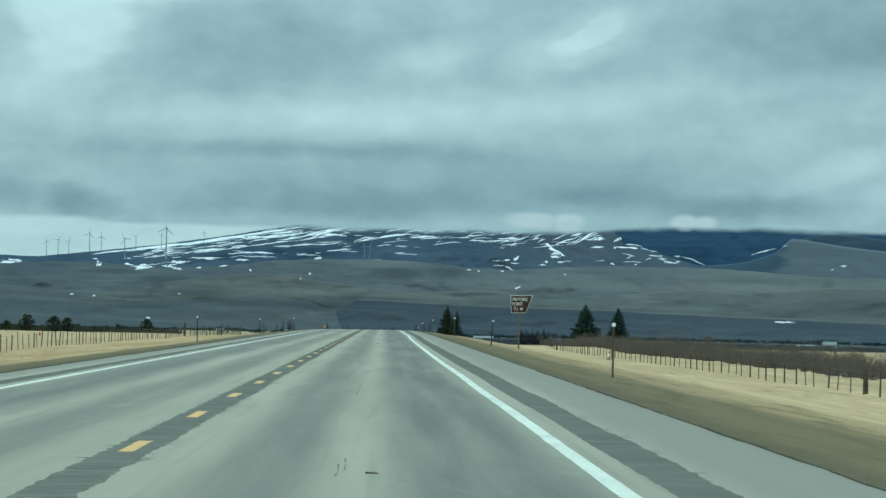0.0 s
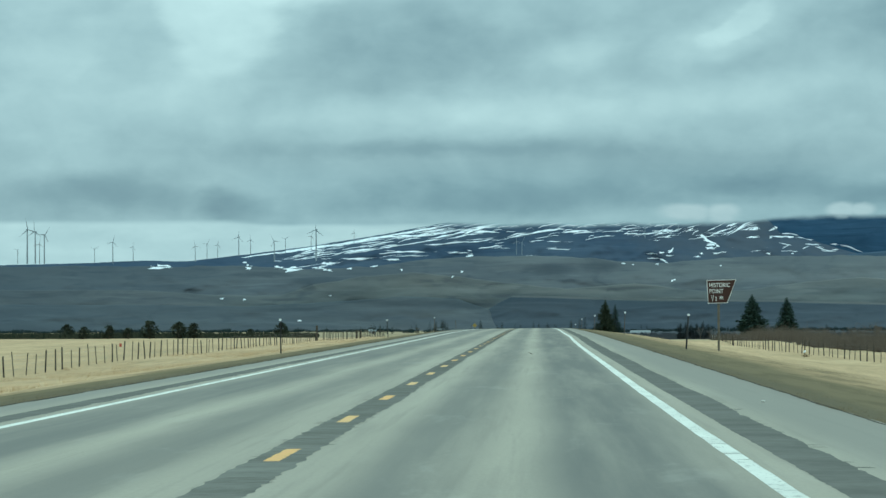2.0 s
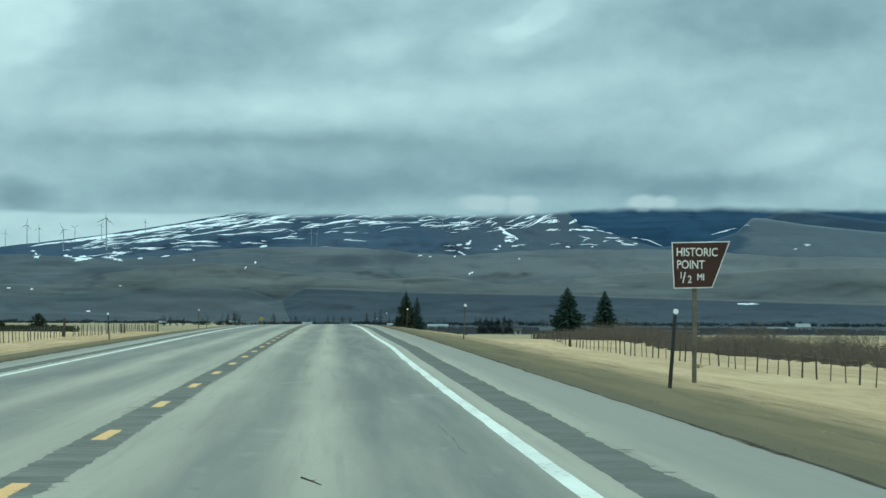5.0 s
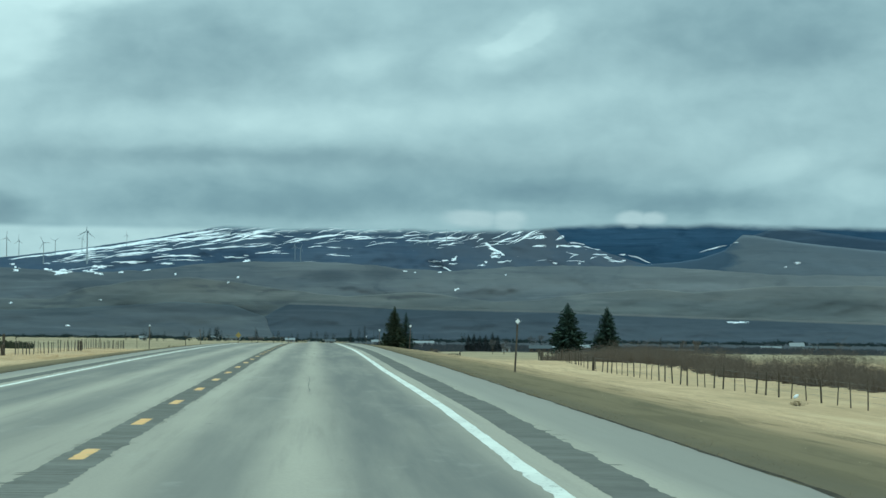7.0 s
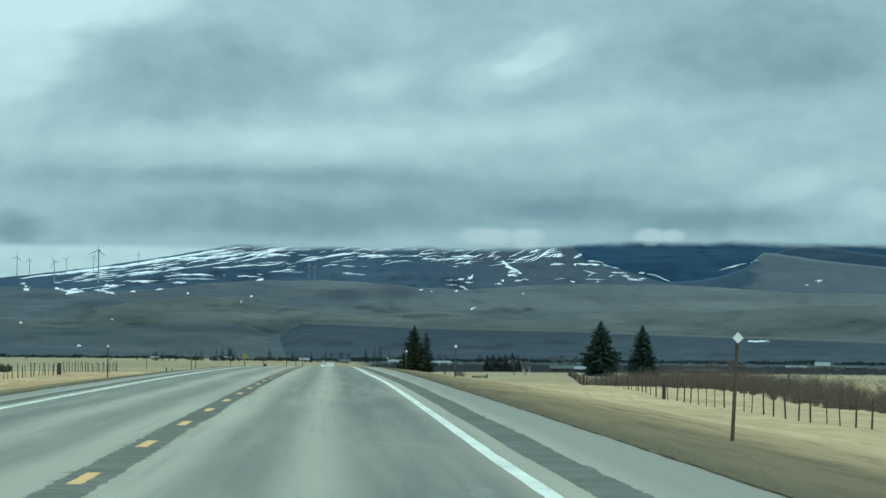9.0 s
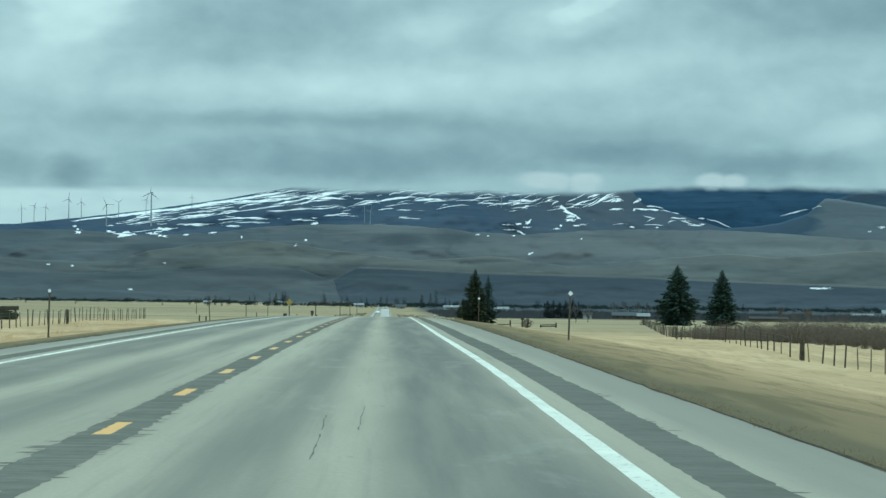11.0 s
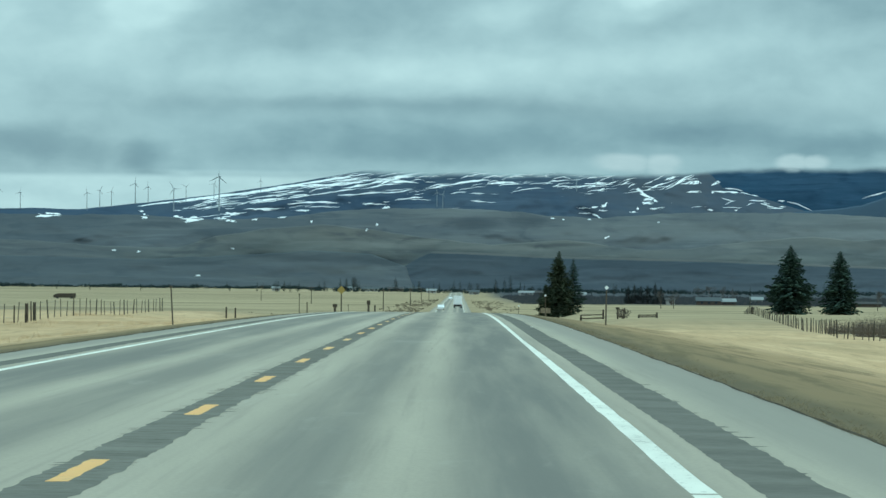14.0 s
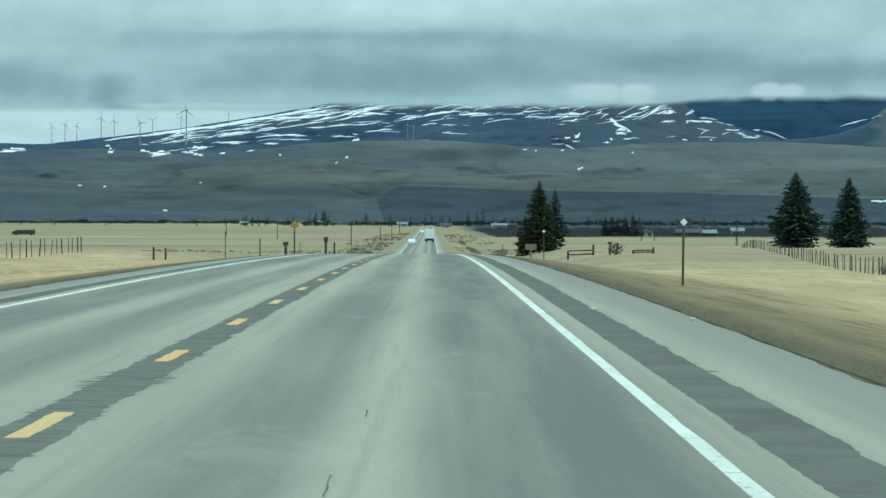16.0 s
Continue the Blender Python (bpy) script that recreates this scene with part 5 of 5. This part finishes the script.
# a dark clump of evergreens and a thin poplar by the ranch
for x, y, h, r in ((79.8, 2400, 8.6, 2.3), (82.8, 2405, 9.2, 2.4), (85.9, 2410, 8.4, 2.3), (88.8, 2405, 9.0, 2.4), (92.1, 2400, 10.2, 2.3), (95.2, 2410, 8.5, 2.1)):
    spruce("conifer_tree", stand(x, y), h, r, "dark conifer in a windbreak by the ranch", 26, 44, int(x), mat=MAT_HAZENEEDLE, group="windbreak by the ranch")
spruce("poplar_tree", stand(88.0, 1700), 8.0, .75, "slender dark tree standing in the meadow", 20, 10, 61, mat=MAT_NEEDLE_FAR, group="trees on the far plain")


def bare_tree(at, h, seed, label):
    rnd = random.Random(seed)
    t = thing("bare_tree", at, label, "tree", "leafless trees on the plain")
    bm = bmesh.new()
    rod(bm, (0, 0, -.3), (0, 0, h * .45), .16, .11, 7)
    part("trunk", bm, MAT_BARK, t)
    vs, fs = [], []

    def grow(p, d, L, r, level):
        q = p + d * L
        s = d.cross(Vector((0, 1, .3))).normalized() * r
        i = len(vs)
        vs.extend((p - s, p + s, q + s * .6, q - s * .6))
        fs.append((i, i + 1, i + 2, i + 3))
        if level < 5:
            for _ in range(3):
                nd = (d + Vector((rnd.uniform(-.8, .8), rnd.uniform(-.8, .8), rnd.uniform(-.1, .6)))).normalized()
                grow(p.lerp(q, rnd.uniform(.5, 1)), nd, L * rnd.uniform(.55, .75), r * .62, level + 1)

    for k in range(4):
        grow(Vector((0, 0, h * rnd.uniform(.2, .45))), Vector((rnd.uniform(-.6, .6), rnd.uniform(-.5, .5), 1)).normalized(), h * .28, .09, 0)
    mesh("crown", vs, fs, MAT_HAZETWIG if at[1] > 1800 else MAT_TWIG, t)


# twig colours for far trees, with the haze of distance mixed in
MAT_HAZETWIG = blades_material("hazed_leafless_twigs", (.085, .086, .088), (.130, .124, .118))
for x, y, h in ((116, 1500, 6.5), (150, 1950, 7), (114, 2425, 8.5), (119, 2430, 9), (124, 2420, 8.5), (130, 2430, 8), (74, 1960, 6), (79, 1970, 6.5)):
    bare_tree(stand(x, y), h, int(x), "leafless grey-brown tree on the plain")
for x, y, h, r in ((-4.9 - 4, 1250, 1.4, 1.2), (-12, 1300, 1.8, 1.5), (14, 1260, 1.4, 1.2), (-10, 1180, 1.5, 1.3), (16.5, 1330, 1.2, 1.4), (23.7, 999, 1.3, .9)):
    shrub("scrub_bush", stand(x, y), h, r, "leafless brown bush on the verge of the far road", MAT_TWIG, int(abs(x) * 7), 200, "bushes by the far road")

# leafless brush along the creek and the dark tree belt at the foot of the hills, past counting
def brush_belt(name, spots, mat, label, seed):
    rnd = random.Random(seed)
    vs, fs = [], []
    for x0, x1, y0, y1, h, count in spots:
        for i in range(count):
            x, y = rnd.uniform(x0, x1), rnd.uniform(y0, y1)
            hh = h * (.55 + .6 * noise.noise((x * .05, y * .01, 2))) * rnd.uniform(.6, 1.2)
            if hh <= .2 * h:
                continue
            p = Vector((x, y, ground_z(x, y) - .1))
            for j in range(9):
                k, w = len(vs), h * .07
                q = p + Vector((rnd.uniform(-.4, .4) * h, rnd.uniform(-.4, .4) * h, rnd.uniform(0, .6) * hh))
                vs += [q + Vector((-w, 0, 0)), q + Vector((w, 0, 0)), q + Vector((rnd.uniform(-.3, .3) * hh, 0, hh * rnd.uniform(.3, .6)))]
                fs.append((k, k + 1, k + 2))
    tagged(mesh(name, vs, fs, mat), label, "brush", kind="stuff")


# brown brush turned blue-grey: haze put into its colour
MAT_HAZEBRUSH = blades_material("hazed_leafless_brush", (.050, .060, .070), (.086, .090, .092))
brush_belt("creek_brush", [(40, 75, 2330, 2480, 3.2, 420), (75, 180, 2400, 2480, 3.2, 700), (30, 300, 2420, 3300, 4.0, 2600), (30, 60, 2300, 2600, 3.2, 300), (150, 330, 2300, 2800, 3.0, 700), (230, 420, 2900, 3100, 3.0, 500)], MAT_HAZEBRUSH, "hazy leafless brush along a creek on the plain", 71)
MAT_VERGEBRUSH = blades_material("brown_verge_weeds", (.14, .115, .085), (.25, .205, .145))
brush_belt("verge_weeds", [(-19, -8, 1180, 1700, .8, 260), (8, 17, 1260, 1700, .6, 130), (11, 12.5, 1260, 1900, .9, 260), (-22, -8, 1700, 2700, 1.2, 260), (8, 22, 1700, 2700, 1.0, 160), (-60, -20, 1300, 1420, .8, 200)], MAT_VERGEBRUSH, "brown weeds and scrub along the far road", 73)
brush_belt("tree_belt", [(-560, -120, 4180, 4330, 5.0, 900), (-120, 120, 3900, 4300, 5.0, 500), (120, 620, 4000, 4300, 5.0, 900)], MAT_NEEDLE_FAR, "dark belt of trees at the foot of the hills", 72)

# ---- buildings on the plain ----
MAT_WALLW = plain("white_boards", (.29, .30, .29), .8, vary=.12)
MAT_WALLB = plain("brown_boards", (.085, .068, .058), .9, vary=.25)
MAT_ROOFG = plain("grey_metal_roof", (.085, .100, .105), .85, .0, vary=.15)
MAT_ROOFD = plain("dark_shingles", (.07, .07, .07), .9, vary=.25)
MAT_ROOFW = plain("pale_metal_roof", (.24, .265, .265), .85, .0, vary=.1)
MAT_PANE = plain("dark_window", (.03, .04, .05), .2, vary=.1)


def house(at, L, D, H, R, wall, roof, label, turn=0.0, windows=3):
    t = thing("ranch_house", at, label, "house", "", turn)
    bm = bmesh.new()
    slab(bm, [(-L / 2, -.4), (L / 2, -.4), (L / 2, H), (-L / 2, H)], -D / 2, D / 2)
    part("wall", bm, wall, t)
    bm = bmesh.new()
    e = .5
    vs = [(-L / 2 - e, -D / 2 - e, H - .1), (L / 2 + e, -D / 2 - e, H - .1), (L / 2 + e, D / 2 + e, H - .1), (-L / 2 - e, D / 2 + e, H - .1), (-L / 2 - e, 0, H + R), (L / 2 + e, 0, H + R)]
    b = [bm.verts.new(v) for v in vs]
    for f in ((0, 1, 5, 4), (2, 3, 4, 5), (0, 4, 3), (1, 2, 5), (0, 3, 2, 1)):
        bm.faces.new([b[i] for i in f])
    part("roof", bm, roof, t)
    for i in range(windows):
        x = -L / 2 + L * (i + .7) / (windows + .4)
        bm = bmesh.new()
        box(bm, x - .55, x + .55, -D / 2 - .06, -D / 2 + .02, H * .35, H * .75)
        part("window", bm, MAT_PANE, t)
    bm = bmesh.new()
    box(bm, L * .12 - .5, L * .12 + .5, -D / 2 - .07, -D / 2 + .02, 0, H * .72)
    part("door", bm, MAT_WALLB, t)


def put_house(u_x, y, *a, **k):
    house(stand(u_x, y), *a, **k)


put_house(116, 2390, 11, 8, 1.9, 1.7, MAT_WALLB, MAT_ROOFG, "long low ranch house with a grey metal roof")
put_house(125.5, 2396, 6, 7, 1.7, 1.5, MAT_WALLB, MAT_ROOFW, "brown shed with a pale steep roof")
put_house(142, 2450, 5.5, 6, 2.6, 1.3, MAT_WALLW, MAT_ROOFW, "white shed with a pale roof on the plain")
put_house(99, 2400, 4, 4, 2.2, 1.0, MAT_WALLW, MAT_ROOFD, "small white hut on the plain", windows=1)
put_house(177, 2300, 17, 6, 1.5, .9, MAT_WALLB, MAT_ROOFD, "long low dark shed", windows=0)
put_house(315, 3000, 9, 7, 3.2, 2.4, MAT_WALLW, MAT_ROOFW, "white farmhouse far out on the plain")
put_house(298, 3000, 13, 6, 2.2, .9, MAT_WALLW, MAT_ROOFW, "long low white barn far out on the plain")
put_house(336, 3010, 10, 7, 2.0, 1.6, MAT_WALLB, MAT_ROOFG, "grey-roofed barn far out on the plain")
put_house(330, 3050, 7, 6, 2.4, 1.2, MAT_WALLW, MAT_ROOFG, "small pale barn far out on the plain")
put_house(77, 3200, 14, 7, 2.6, 1.6, MAT_WALLW, MAT_ROOFW, "white farm building beyond the spruces")
for x, y, L, c, r in ((-72, 4050, 17, MAT_WALLW, MAT_ROOFG), (-52, 4080, 16, MAT_WALLB, MAT_ROOFD), (-90, 4100, 10, MAT_WALLW, MAT_ROOFW), (-20, 3900, 10, MAT_WALLW, MAT_ROOFW), (52, 3600, 14, MAT_WALLW, MAT_ROOFW),
                      (62, 3650, 9, MAT_WALLB, MAT_ROOFD), (-150, 4000, 8, MAT_WALLW, MAT_ROOFW), (14, 3800, 10, MAT_WALLW, MAT_ROOFG), (-36, 4150, 12, MAT_WALLB, MAT_ROOFG)):
    put_house(x, y, L * .8, 8, 2.1, 1.5, c, r, "far house at the foot of the hills")


def wagon(at):
    t = thing("hay_wagon", at, "dark derelict wagon lying out in the meadow", "wagon")
    bm = bmesh.new()
    slab(bm, [(-5.2, .5), (5.2, .5), (5.3, 2.6), (-3.2, 2.5), (-5.4, 1.6)], -1.2, 1.2)
    part("body", bm, MAT_DARKWOOD, t)
    for x in (-3.4, 3.4):
        for y in (-1.25, 1.25):
            bm = bmesh.new()
            rod(bm, (x, y - .12, .45), (x, y + .12, .45), .5, .5, 12)
            part("wheel", bm, MAT_BLACK, t)


wagon(stand(-186, 2482))
for x, y, h in ((-93, 2500, 7.5), (-55, 2100, 7), (-20, 1700, 6.5), (-16, 2050, 7), (-15, 2400, 7), (-14, 2750, 7)):
    t = thing("utility_pole", stand(x, y), "wooden utility pole with a crossarm", "pole", "utility poles along the far road")
    bm = bmesh.new()
    rod(bm, (0, 0, -.5), (0, 0, h), .15, .11, 8)
    part("pole", bm, MAT_DARKWOOD, t)
    bm = bmesh.new()
    box(bm, -1.1, 1.1, -.07, .07, h - .7, h - .5)
    part("crossarm", bm, MAT_DARKWOOD, t)

# ---- vehicles on the far stretch of road ----
MAT_TRUCK = plain("white_truck_body", (.74, .77, .77), .45, vary=.08)
MAT_TYRE = plain("black_rubber", (.02, .02, .02), .8, vary=.2)
MAT_LAMP = plain("red_lamp_lens", (.35, .03, .02), .3, vary=.1)


def wheel(t, x, y, r, w):
    bm = bmesh.new()
    rod(bm, (x - w / 2, y, r), (x + w / 2, y, r), r, r, 16)
    tyre = part("wheel", bm, MAT_TYRE, t)
    bm = bmesh.new()
    rod(bm, (x - w / 2 - .01, y, r), (x + w / 2 + .01, y, r), r * .55, r * .55, 12)
    part("rim", bm, MAT_GALV, tyre)


def box_truck(x, y):
    t = thing("box_truck", (x, y, road_z(y) + .01), "white box truck driving away on the far road", "truck")
    bm = bmesh.new()
    box(bm, -1.28, 1.28, -3.6, 2.4, 1.05, 3.65, bevel=.05)
    part("cargo_box", bm, MAT_TRUCK, t)
    bm = bmesh.new()
    slab(bm, [(-1.05, .6), (1.05, .6), (1.05, 2.2), (.85, 2.7), (-.85, 2.7), (-1.05, 2.2)], 2.5, 4.4)
    part("cab", bm, MAT_TRUCK, t)
    bm = bmesh.new()
    box(bm, -1.1, 1.1, -3.5, 4.2, .55, 1.04)
    part("chassis", bm, MAT_BLACK, t)
    bm = bmesh.new()
    box(bm, -1.25, 1.25, -3.72, -3.6, .45, .75)
    part("bumper", bm, MAT_BLACK, t)
    for s in (-1, 1):
        bm = bmesh.new()
        box(bm, s * 1.05 - .12, s * 1.05 + .12, -3.66, -3.61, .85, 1.02)
        part("tail_lamp", bm, MAT_LAMP, t)
        wheel(t, s * 1.05, -2.2, .48, .4)
        wheel(t, s * 1.0, 3.2, .48, .3)


def small_car(x, y, mat, label, turn):
    t = thing("car", (x, y, road_z(y) + .01), label, "car", turn=turn)
    bm = bmesh.new()
    slab(bm, [(-2.3, .35), (2.25, .35), (2.3, .8), (1.3, .95), (.6, 1.45), (-1.2, 1.48), (-2.0, .98), (-2.35, .85)], -.88, .88)
    bmesh.ops.rotate(bm, verts=bm.verts[:], cent=(0, 0, 0), matrix=Matrix.Rotation(radians(90), 3, "Z"))
    part("body", bm, mat, t)
    bm = bmesh.new()
    box(bm, -.72, .72, .62, 1.28, .98, 1.36)
    part("windscreen", bm, MAT_PANE, t)
    for s in (-1, 1):
        for yy in (-1.4, 1.4):
            wheel(t, s * .8, yy, .34, .22)


box_truck(1.9, 1738)
small_car(-2.6, 1600, MAT_TRUCK, "white car coming along the far road", 0)
small_car(-1.8, 2560, MAT_TRUCK, "white car coming along the far road", 0)

# ---- small things on and beside the road ----
bm = bmesh.new()
bmesh.ops.create_icosphere(bm, subdivisions=2, radius=.15)
for v in bm.verts:
    v.co = Vector((v.co.x * 1.3, v.co.y, v.co.z * .8 + .12)) * (1 + .25 * noise.noise(v.co * 4))
bag = part("plastic_bag", bm, MAT_REFLECT, None)
x, y, z = stand(24.0, 414)
bag.matrix_world = pose(x - .05, y - .12, z + .36, 0, -35, 0) @ Matrix.Diagonal((.75, .6, .7, 1))
tagged(bag, "crumpled whitish bag caught on a dry brown weed", "bag")
shrub("tumbleweed", (x, y, z), .24, .42, "dry straw-brown weed standing in the grass", blades_material("straw_weed", (.24, .18, .105), (.42, .32, .19)), 77, 420)

x, y, z = stand(-25.75, 348)
bm = bmesh.new()
slab(bm, [(-.08, .95), (.08, .94), (.08, 1.16), (-.07, 1.17)], -.10, -.085)
tag = part("fence_tag", bm, plain("faded_red_plastic", (.42, .07, .05), .6, vary=.15))
tag.matrix_world = pose(x, y, z)
tagged(tag, "small faded red tag hung on the fence wires", "tag")

MAT_TAR = plain("tar_crack_filler", (.17, .165, .145), .8, vary=.3)
rnd = random.Random(40)
for y0, x0, L in ((31, 1.84, 3.5), (30, 1.78, 3), (63, 1.72, 9), (290, 1.89, 19), (372, 1.66, 10), (378, 1.95, 7), (421, 1.74, 4), (508, 1.77, 1), (511.5, 1.79, 1), (518, 1.72, 1.5), (525, 1.81, 1), (555, 1.6, 10), (190, 3.1, 8)):
    vs, x = [], x0
    n = int(L / .5)
    for i in range(n + 1):
        y = y0 + i * .5
        x += rnd.uniform(-.012, .012)
        w = .007 * rnd.uniform(.3, 1.2)
        z = road_z(y) + crown(x, y) + .0012
        vs += [(x - w, y, z), (x + w, y, z)]
    fs = [(2 * i, 2 * i + 1, 2 * i + 3, 2 * i + 2) for i in range(n) if rnd.random() < .85]
    tagged(mesh("road_crack", vs, fs, MAT_TAR), "thin dark crack filled with tar in the lane", "road crack", "cracks in the lane", "structure")

# short dark marks across the lane where the surface has broken
for y, x0, x1 in ((414.0, 2.02, 2.25), (412.9, 2.14, 2.24), (411.9, 2.13, 2.24), (410.9, 1.99, 2.19)):
    n = 8
    vs = []
    for i in range(n + 1):
        x, w = x0 + (x1 - x0) * i / n, .10 * math.sin(math.pi * (i + .5) / (n + 1)) * rnd.uniform(.5, 1.2)
        z = road_z(y) + crown(x, y) + .0012
        vs += [(x, y - w, z), (x, y + w, z)]
    tagged(mesh("road_crack", vs, [(2 * i, 2 * i + 2, 2 * i + 3, 2 * i + 1) for i in range(n)], MAT_TAR), "short dark break across the asphalt of the lane", "road crack", "cracks in the lane", "structure")

for x, y, run, up in ((1.90, 184, .13, .05), (2.04, 31, .09, .004)):
    bm = bmesh.new()
    rod(bm, (-run / 2, 0, up + .006), (run / 2, .05, .006), .007, .004, 6)
    rod(bm, (0, .02, up / 2 + .006), (run * .25, .10, up / 2 + .012), .004, .002, 5)
    twig = part("twig", bm, MAT_BARK)
    twig.matrix_world = pose(x, y, road_z(y) + crown(x, y))
    tagged(twig, "small dark broken twig lying on the lane", "twig", "twigs on the road")

MAT_PEBBLE = plain("pale_pebble", (.52, .50, .44), .9, vary=.2)
for x, y, r in ((4.24, 555, .034), (5.2, 550, .03), (5.0, 118, .024)):
    bm = bmesh.new()
    bmesh.ops.create_icosphere(bm, subdivisions=1, radius=r)
    for v in bm.verts:
        v.co = Vector((v.co.x * 1.4, v.co.y, v.co.z * .7)) * (1 + .3 * noise.noise(v.co * 20))
    ob = part("pebble", bm, MAT_PEBBLE)
    ob.matrix_world = pose(x, y, road_z(y) + crown(x, y) + r * .5)
    tagged(ob, "small pale pebble lying on the paved shoulder", "pebble", "pebbles on the shoulder")
